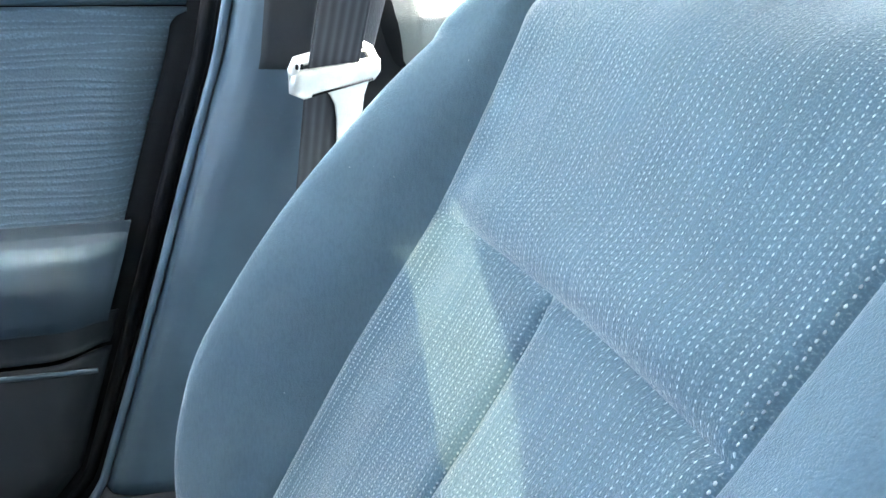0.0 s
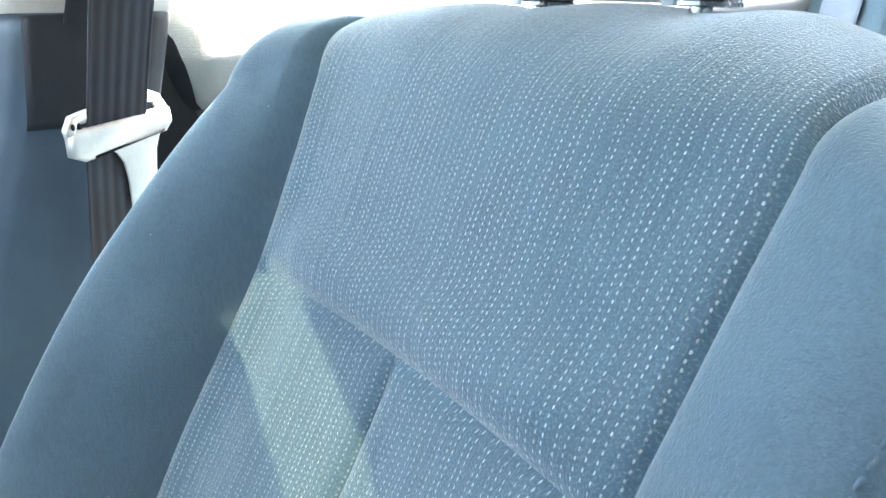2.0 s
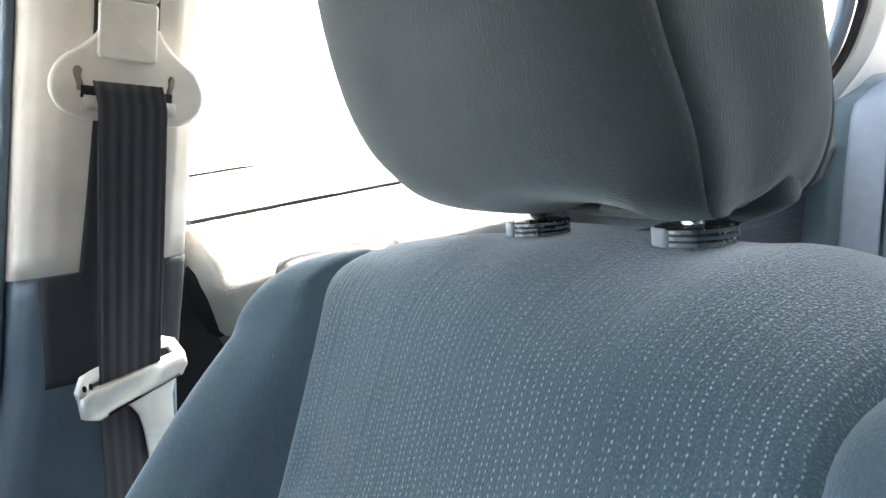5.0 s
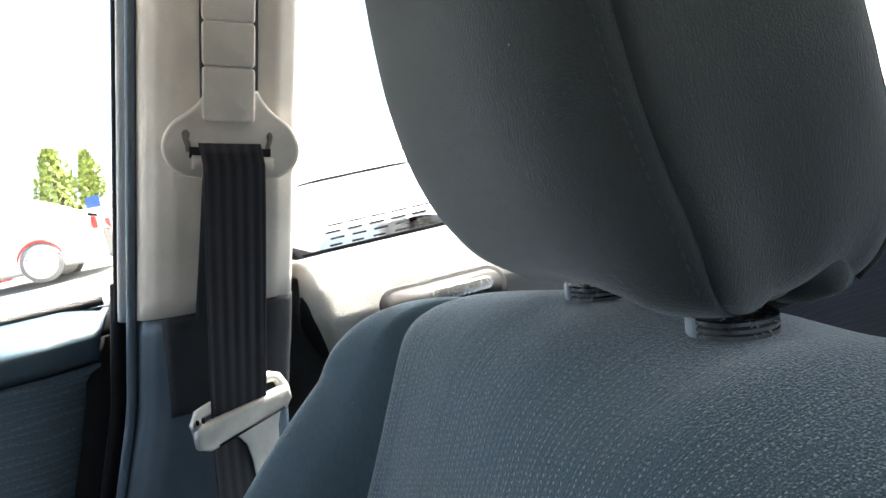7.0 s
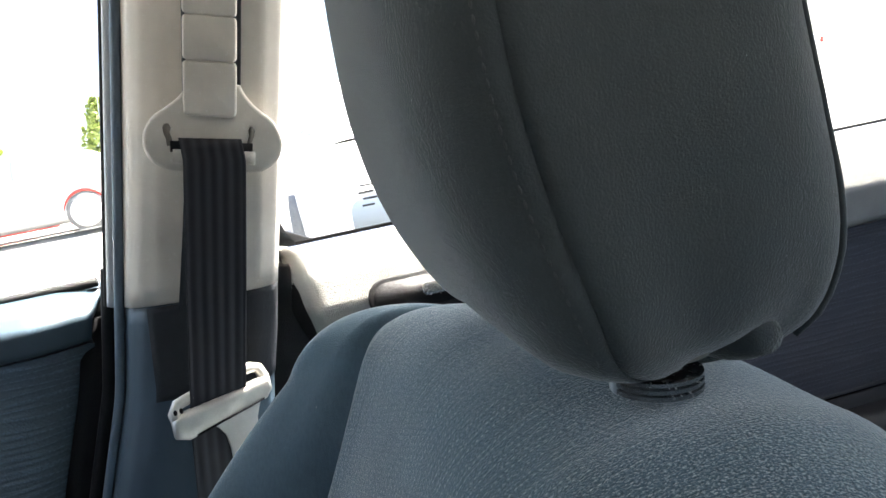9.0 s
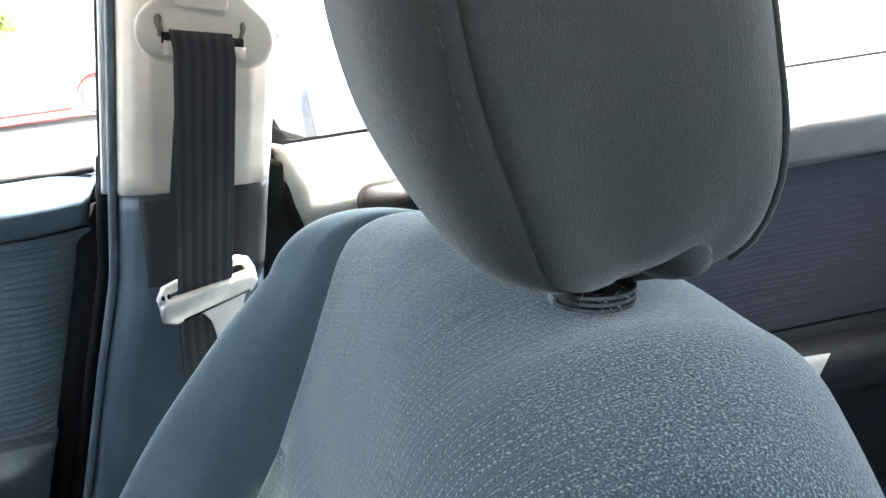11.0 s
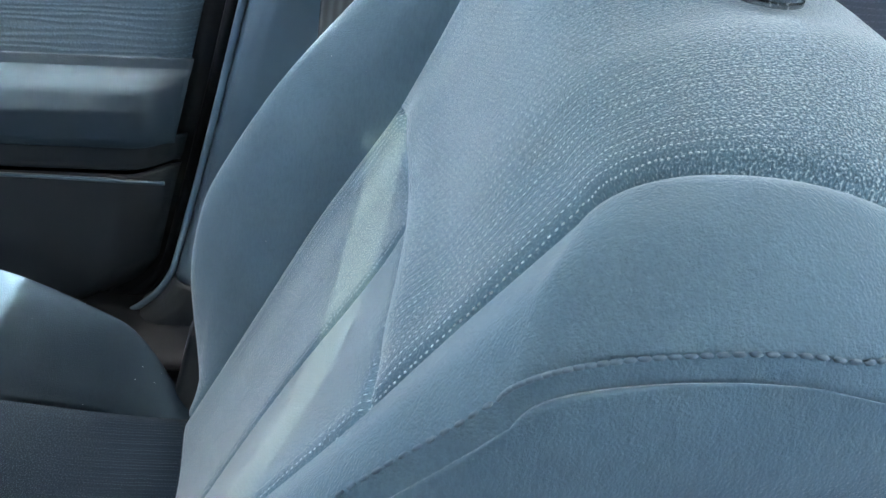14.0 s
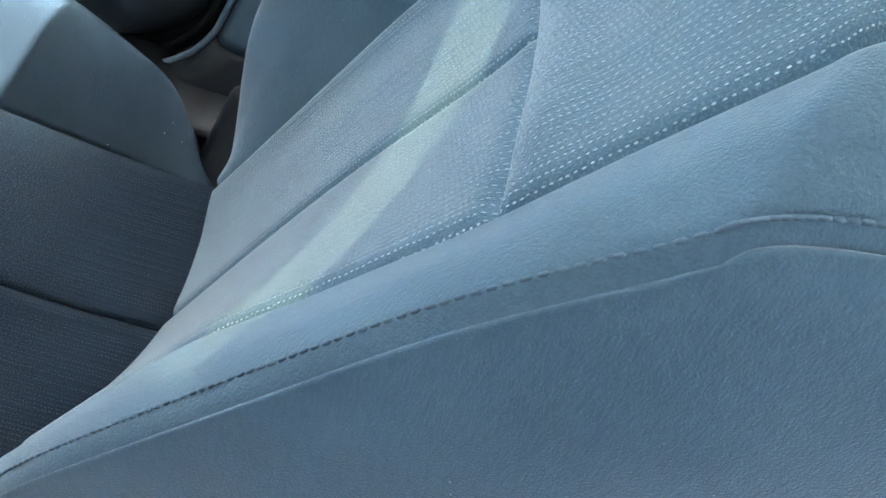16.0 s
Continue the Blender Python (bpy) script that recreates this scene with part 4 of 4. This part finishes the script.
paper = tagged(part("paper_sheet", thick(sheet(lambda s, t: Vector((-0.439 + 0.004 * math.sin(2 * s), 0.53 + 0.03 * t + (0.098 + 0.019 * t) * s, 0.565 + 0.083 * t - 0.008 * s)), 10, 8), 0.0006), M_PAPER), "white sheet of paper standing in the rear door pocket", "paper")


# ---- rear seat ----
def rear_back(z):
    """The y of the rear seat's backrest."""
    return 0.885 + 0.34 * (z - 0.50) + 0.10 * step(0.965, 1.03, z) ** 2


def rear_strip(x0, x1, mat, name, label, lift=0.0):
    def f(s, t):
        x, z = x0 + (x1 - x0) * s, 0.42 + 0.61 * t
        d = min(s, 1 - s) * (x1 - x0)
        return Vector((x, rear_back(z) - 0.02 * step(0, 0.03, d) - lift, z))
    return under(rear_seat, part(name, thick(sheet(f, 24, 40, lambda s, t: (x0 + (x1 - x0) * s, 0.61 * t)), 0.05), mat, None, label))


rear_seat = thing("rear_bench_seat", "blue-grey cloth rear bench seat with dotted centre", "car seat", (0.35, 1.0, 0.3))
rear_strip(-0.56, -0.425, M_SUEDE, "backrest_side", "plain cloth")
rear_strip(-0.425, -0.300, M_SUEDE, "backrest_side", "plain cloth")
rear_strip(-0.300, 0.30, M_DOTS, "backrest_centre", "dotted cloth", 0.02)
rear_strip(0.30, 1.20, M_DOTS, "backrest_centre", "dotted cloth", 0.02)
under(rear_seat, part("cushion", block((1.68, 0.46, 0.16), (0.35, 0.72, 0.34), 0.05), M_CUSHION_SIDE, None, "cloth bench cushion, shade put into its colour"))
under(rear_seat, part("seat_base", block((1.6, 0.5, 0.16), (0.35, 0.78, 0.25), 0.02), M_CARPET))

rbelt = thing("rear_seat_belt", "grey-blue rear seat belt lying over the rear backrest", "seat belt", (-0.37, 1.05, 0.5))
under(rbelt, part("webbing", thick(sheet(lambda s, t: Vector((-0.428 + 0.064 * s + 0.008 * t ** 2, rear_back(0.5 + 0.52 * t) - 0.024 - 0.004 * math.sin(3 * t), 0.50 + 0.525 * t)), 10, 30), 0.0015), M_WEB_BLUE, None, "grey-blue webbing"))
under(rbelt, part("belt_outlet", slab(rounded(0.075, 0.035, 0.01), pose(-0.300, 1.045, 1.015, 70, 0, 10), 0.02, 0.004), M_TRIM_DARK, None, "dark outlet bezel"))
under(rbelt, part("outlet_cap", slab(rounded(0.05, 0.05, 0.012), pose(-0.265, 1.035, 1.022, 60, 25, 20), 0.006, 0.002), M_WHITE_PLASTIC, None, "pale plastic cap"))

# ---- floor, roof, posts and dash that close the cabin and limit its light ----
tagged(part("floor", thick(sheet(lambda s, t: Vector((-0.55 + 1.8 * s, -1.5 + 3.0 * t, 0.20)), 4, 4), 0.02), M_CARPET), "dark carpeted car floor", "floor", kind="structure")


# unseen roof, carried forward to cut the light through the windscreen
def roof(s, t):
    x, y = -0.355 + 1.41 * s, -1.24 + 2.40 * t
    return Vector((x, y, 1.415 + 0.055 * math.sin(math.pi * s) - 0.05 * (2 * t - 1) ** 2))


tagged(part("ceiling", thick(sheet(roof, 24, 20), 0.02), M_LINING), "unseen pale headliner, run forward to cut windscreen light", "headliner", kind="structure")
# unseen rails, set so that their shadow bounds the cushion's sun patch
for x0, sx in ((-0.355, 1), (1.055, -1)):
    tagged(part("roof_rail", tube([(x0, -1.24 + 2.43 * k / 20, 1.415 - 0.055 * (2 * k / 20 - 1) ** 2) for k in range(21)], 0.032, 12), M_LINING), "unseen pale roof rail bounding the sun patch", "roof rail", kind="structure")
QUARTER = ((0.96, 1.00), (1.0, 1.045), (1.044, 1.097), (1.079, 1.121), (1.13, 1.132), (1.20, 1.128), (1.30, 1.10), (1.38, 1.06))


def quarter_y(z):
    """The y of the rear window's curved end at height z."""
    return soft(QUARTER, z, 0.02)


def quarter_band(back, front, inset, deep):
    return thick(sheet(lambda s, t: Vector((-0.515 + 0.41 * 0.40 * t + inset, quarter_y(0.98 + 0.40 * t) - back + (back - front) * s, 0.98 + 0.40 * t)), 6, 40), deep)


quarter = tagged(part("rear_window_trim", quarter_band(0.046, -0.004, 0.024, 0.014), M_SILL), "grey curved trim at the rear window's end", "window trim", kind="structure")
under(quarter, part("window_seal", quarter_band(0.054, 0.044, 0.022, 0.012), M_RUBBER, None, "black rubber seal"))
under(quarter, part("window_frame", quarter_band(0.078, 0.053, 0.004, 0.014), M_TRIM, None, "blue-grey window frame"))
for x0, sx in ((-0.355, -1), (1.055, 1)):
    tagged(part("a_pillar", tube([(x0, -1.23, 1.37), (x0 + 0.11 * sx, -1.38, 1.16), (x0 + 0.18 * sx, -1.52, 0.95)], 0.035, 10), M_LINING), "pale windscreen pillar", "car pillar", kind="structure")
    tagged(part("c_pillar", thick(sheet(lambda s, t: Vector((x0 + sx * (0.16 - 0.16 * t), quarter_y(0.98 + 0.39 * t) * (1 - s) + (1.40 - 0.19 * t) * s, 0.98 + 0.39 * t)), 10, 24), 0.03), M_BEIGE), "pale rear quarter trim", "car pillar", kind="structure")
tagged(part("parcel_shelf", block((1.5, 0.45, 0.02), (0.35, 1.33, 1.0), 0.005), M_CARPET), "dark parcel shelf under the rear window", "parcel shelf", kind="structure")
# unseen dash, its top raised to hold back light from the front
tagged(part("dashboard", block((1.6, 0.62, 0.74), (0.35, -1.20, 0.66), 0.08), M_TRIM_DARK), "unseen dashboard, raised to cut windscreen light", "dashboard", kind="structure")
tagged(part("opposite_door", block((0.10, 2.3, 0.74), (1.17, 0.0, 0.64), 0.03), M_TRIM), "slate door on the far side", "car door", kind="structure")
# unseen wall added to block light from the far windows
tagged(part("far_light_blocker", block((0.04, 1.74, 0.46), (1.085, -0.37, 1.21), 0.01), M_TRIM_DARK), "unseen dark wall blocking light from the far side", "wall", kind="structure")
tagged(part("opposite_pillar", block((0.08, 0.15, 0.46), (1.03, 0.0, 1.19), 0.02), M_BEIGE), "pale far centre pillar", "car pillar", kind="structure")
tagged(part("console", block((0.20, 0.70, 0.20), (0.36, -0.45, 0.33), 0.04), M_TRIM_DARK), "charcoal centre console between the seats", "console")

# unseen panels added to stop outside light leaking in low down
for x0 in (-0.565, 1.255):
    tagged(part("rocker_panel", block((0.03, 3.1, 0.22), (x0, -0.05, 0.265), 0.004), M_TRIM_DARK), "dark body sill closing the floor's edge", "car body", kind="structure")
    tagged(part("cowl_side", block((0.03, 0.50, 0.80), (x0 + (0.03 if x0 < 0 else -0.03), -1.30, 0.60), 0.004), M_TRIM_DARK), "dark side of the footwell", "car body", kind="structure")
tagged(part("firewall", block((1.82, 0.03, 0.80), (0.345, -1.56, 0.57), 0.004), M_TRIM_DARK), "dark front bulkhead behind the dashboard", "car body", kind="structure")
tagged(part("rear_bulkhead", block((1.82, 0.03, 0.82), (0.345, 1.56, 0.58), 0.004), M_TRIM_DARK), "dark bulkhead behind the rear seat", "car body", kind="structure")

# ---- outside: a bright car park, its ground tilted to fit the camera's view ----
SLOPE = 0.078
ground_m = plain("pale_concrete", (0.42, 0.405, 0.38), 0.9, 0.8, 0.15)


def ground_z(x):
    return -SLOPE * (x + 0.5) if x < -0.5 else 0.0


tagged(part("ground", sheet(lambda s, t: Vector((-400 + 800 * s, -400 + 800 * t, ground_z(-400 + 800 * s))), 160, 8), ground_m), "sunlit pale concrete car park, tilted to fit the camera's view", "ground", kind="structure")

M_WHITE = plain("white_car_paint", (0.85, 0.85, 0.84), 0.25, 3, 0.03, 0.5)
M_RED = plain("red_car_paint", (0.45, 0.05, 0.04), 0.3, 3, 0.05, 0.5)
# opaque pale grey: sky glare on the glass is put into its colour
M_CARGLASS = plain("glare_pale_car_glass", (0.50, 0.52, 0.53), 0.15, 3, 0.1, 0.8)
# rubber lifted to grey: the sun's bleaching is put into the colour
M_TYRE = plain("sun_paled_tyre_rubber", (0.20, 0.20, 0.20), 0.8, 30)
M_RIM = plain("bright_alloy", (0.72, 0.72, 0.72), 0.3, 30, 0.1, 0.7)
M_PLATE = plain("grey_plate", (0.20, 0.20, 0.20), 0.6, 30)
M_BLUE_SIGN = plain("blue_sign_paint", (0.05, 0.12, 0.40), 0.5, 6)
M_GRILLE = plain("black_grille_plastic", (0.02, 0.02, 0.022), 0.5, 40)


HOOD = ((0.0, 0.56), (0.02, 0.70), (0.06, 0.78), (0.28, 0.93), (0.44, 0.95), (0.80, 0.97), (0.95, 0.95), (0.985, 0.88), (1.0, 0.62))
TOP_LINE = ((0.26, 0.90), (0.33, 1.13), (0.43, 1.39), (0.50, 1.45), (0.68, 1.45), (0.82, 1.33), (0.97, 0.95))
PLAN = ((0.0, 0.70), (0.04, 0.82), (0.15, 0.86), (0.85, 0.86), (0.96, 0.82), (1.0, 0.70))


def shell(p0, p1, length, low, high, half, n, power):
    """A closed body along a car: rounded sections from low to high, of half a width, at each station from p0 to p1."""
    def f(s, t):
        p = p0 + (p1 - p0) * (0.5 - 0.5 * math.cos(math.pi * t))
        a, k = 2 * math.pi * s, max(0.02, math.sin(math.pi * min(1.0, max(0.0, t)))) ** 0.12
        lo, hi, w = low(p), high(p), half(p) * k
        c, d = math.cos(a), math.sin(a)
        z = (lo + hi) / 2 + (hi - lo) / 2 * math.copysign(abs(d) ** power, d)
        return Vector(((p - 0.5) * length, w * math.copysign(abs(c) ** power, c), z))
    return sheet(f, 40, n, wrap=True)


def parked_car(at, heading, paint, label, tall=1.0, length=4.4, extra=None):
    car = thing("parked_car", label, "car", (0, 0, 0), "cars in the car park")
    roofline = lambda p: max(0.92, soft(TOP_LINE, p, 0.03) * tall)
    waist = lambda p: 0.79 - 0.17 * step(0.93, 1.42, roofline(p))
    under(car, part("body", shell(0.0, 1.0, length, lambda p: 0.18, lambda p: soft(HOOD, p, 0.02), lambda p: soft(PLAN, p, 0.02), 50, 0.38), paint))
    under(car, part("cabin", shell(0.27, 0.965, length, lambda p: 0.80, roofline, waist, 40, 0.42), paint))
    under(car, part("windscreen", thick(sheet(lambda s, t: Vector(((0.305 + 0.12 * t - 0.5) * length - 0.012, (0.66 - 0.10 * t) * (2 * s - 1), roofline(0.305 + 0.12 * t) - 0.03 * (2 * s - 1) ** 2 + 0.006)), 14, 10), 0.006), M_CARGLASS, None, "glass with sky glare painted in as pale grey"))
    for side in (-1, 1):
        for p0, p1 in ((0.36, 0.56), (0.58, 0.78)):
            under(car, part("side_window", thick(sheet(lambda s, t: Vector(((p0 + (p1 - p0) * s - 0.5) * length, side * (0.79 - 0.155 * t), 0.99 + (roofline(p0 + (p1 - p0) * s) - 1.09) * t)), 10, 8), 0.008), M_CARGLASS, None, "glass with sky glare painted in as pale grey"))
    for px in (0.19, 0.80):
        for side in (-1, 1):
            hub = Vector(((px - 0.5) * length, side * 0.785, 0.31))
            wheel = under(car, part("wheel", tube([hub - Vector((0, 0.10, 0)), hub + Vector((0, 0.10, 0))], 0.31, 32), M_TYRE, None, "tyre paled to stand for strong sunlight"))
            under(wheel, part("rim", tube([hub - Vector((0, 0.108, 0)), hub + Vector((0, 0.108, 0))], 0.25, 28), M_RIM, None, "bright rim"))
    for k in range(4):
        for side in (-2, -1, 0, 1, 2):
            under(car, part("grille_slot", block((0.03, 0.12 - 0.012 * k, 0.012), (-0.5 * length + 0.012, side * 0.15 + 0.02 * (k % 2), 0.66 - 0.045 * k), 0.004), M_GRILLE, None, "dark grille slot"))
    for side in (-1, 1):
        under(car, part("headlight", block((0.16, 0.30, 0.12), (-0.5 * length + 0.10, side * 0.60, 0.66), 0.04), M_RIM, None, "clear headlamp"))
        under(car, part("tail_light", block((0.08, 0.16, 0.20), (0.5 * length - 0.05, side * 0.66, 0.78), 0.02), M_RED, None, "red tail lamp"))
    under(car, part("front_plate", block((0.02, 0.40, 0.10), (-0.5 * length - 0.002, 0, 0.34), 0.004), M_PLATE, None, "grey number plate"))
    if extra:
        extra(car, length)
    car.matrix_world = pose(at[0], at[1], ground_z(at[0]), 0, math.degrees(math.atan(SLOPE)) * math.cos(radians(heading)), heading)
    return car


# red car: sunlit body painted white, red kept only on shaded edges
def shaded_red_parts(car, length):
    for px in (0.19, 0.80):
        for side in (-1, 1):
            c = Vector(((px - 0.5) * length, side * 0.865, 0.31))
            under(car, part("wheel_arch", tube([c + Vector((0.345 * math.cos(a), 0, 0.345 * math.sin(a))) for a in (math.pi * (0.05 + 0.9 * k / 14) for k in range(15))], [0.006 + 0.020 * math.sin(math.pi * k / 14) for k in range(15)], 8), M_RED, None, "red paint kept where the wheel arch is shaded"))
    for side in (-1, 1):
        under(car, part("side_skirt", block((length * 0.40, 0.03, 0.020), (0, side * 0.84, 0.165), 0.012), M_RED, None, "red paint kept where the sill is shaded"))


def blue_panel(car, length):
    for side in (-1, 1):
        under(car, part("blue_sign", block((0.34, 0.02, 0.30), (-0.16 * length, side * 0.80, 1.13), 0.02), M_BLUE_SIGN, None, "small blue sign panel"))


parked_car((-13.6, -4.45), 90, M_WHITE, "red parked car, painted white where sunlight bleaches it", 1.0, 4.6, shaded_red_parts)
parked_car((-22.0, -2.7), 90, M_WHITE, "white parked car with a small blue sign", 1.0, 4.9, blue_panel)
parked_car((-6.9, 1.05), 176, M_WHITE, "white parked car with a slotted dark grille", 1.0, 4.4)
parked_car((-24.0, 17.0), 60, M_WHITE, "white parked car far along the row", 1.0, 4.4)


def tree(at, height, spread, seed):
    rng = random.Random(seed)
    top = thing("tree", "small green tree behind the parked cars", "tree", (0, 0, 0), "trees by the car park")
    z0 = ground_z(at[0])
    base = Vector((at[0], at[1], z0))
    under(top, part("trunk", tube([base, base + Vector((0.03, 0.05, height * 0.35)), base + Vector((-0.02, 0.0, height * 0.75))], [0.09, 0.07, 0.03], 8), M_BARK))
    bm = bmesh.new()
    for k in range(900):
        a, u = rng.uniform(0, 2 * math.pi), rng.uniform(0, 1)
        r = spread * (0.25 + 0.75 * rng.random() ** 0.5) * math.sin(math.pi * (0.30 + 0.62 * u)) * (1 + 0.25 * math.sin(3 * a + seed))
        p = base + Vector((r * math.cos(a), r * math.sin(a), height * (0.28 + 0.72 * u)))
        n = Vector((rng.uniform(-1, 1), rng.uniform(-1, 1), rng.uniform(0, 1))).normalized()
        e = n.orthogonal().normalized()
        g = n.cross(e)
        w = rng.uniform(0.07, 0.15)
        bm.faces.new([bm.verts.new(p + w * (c * e + 0.6 * d * g)) for c, d in ((1, 0), (0, 1), (-1, 0), (0, -1))])
    under(top, part("crown", bm, M_LEAF, None, "", False))
    for k in range(5):
        a = 2 * math.pi * k / 5 + seed
        under(top, part("limb", tube([base + Vector((0, 0, height * (0.35 + 0.06 * k))), base + Vector((spread * 0.6 * math.cos(a), spread * 0.6 * math.sin(a), height * (0.55 + 0.07 * k)))], [0.035, 0.012], 6), M_BARK))
    return top


M_BARK = plain("grey_bark", (0.12, 0.09, 0.06), 0.9, 30, 0.3)
M_LEAF = plain("yellow_green_leaves", (0.30, 0.36, 0.10), 0.6, 5, 0.4)
for x, y, h, w, sd in ((-26.0, -5.2, 3.1, 0.62, 1), (-26.5, -9.0, 2.7, 0.6, 2), (-26.5, -4.25, 2.9, 0.40, 3)):
    tree((x, y), h, w, sd)
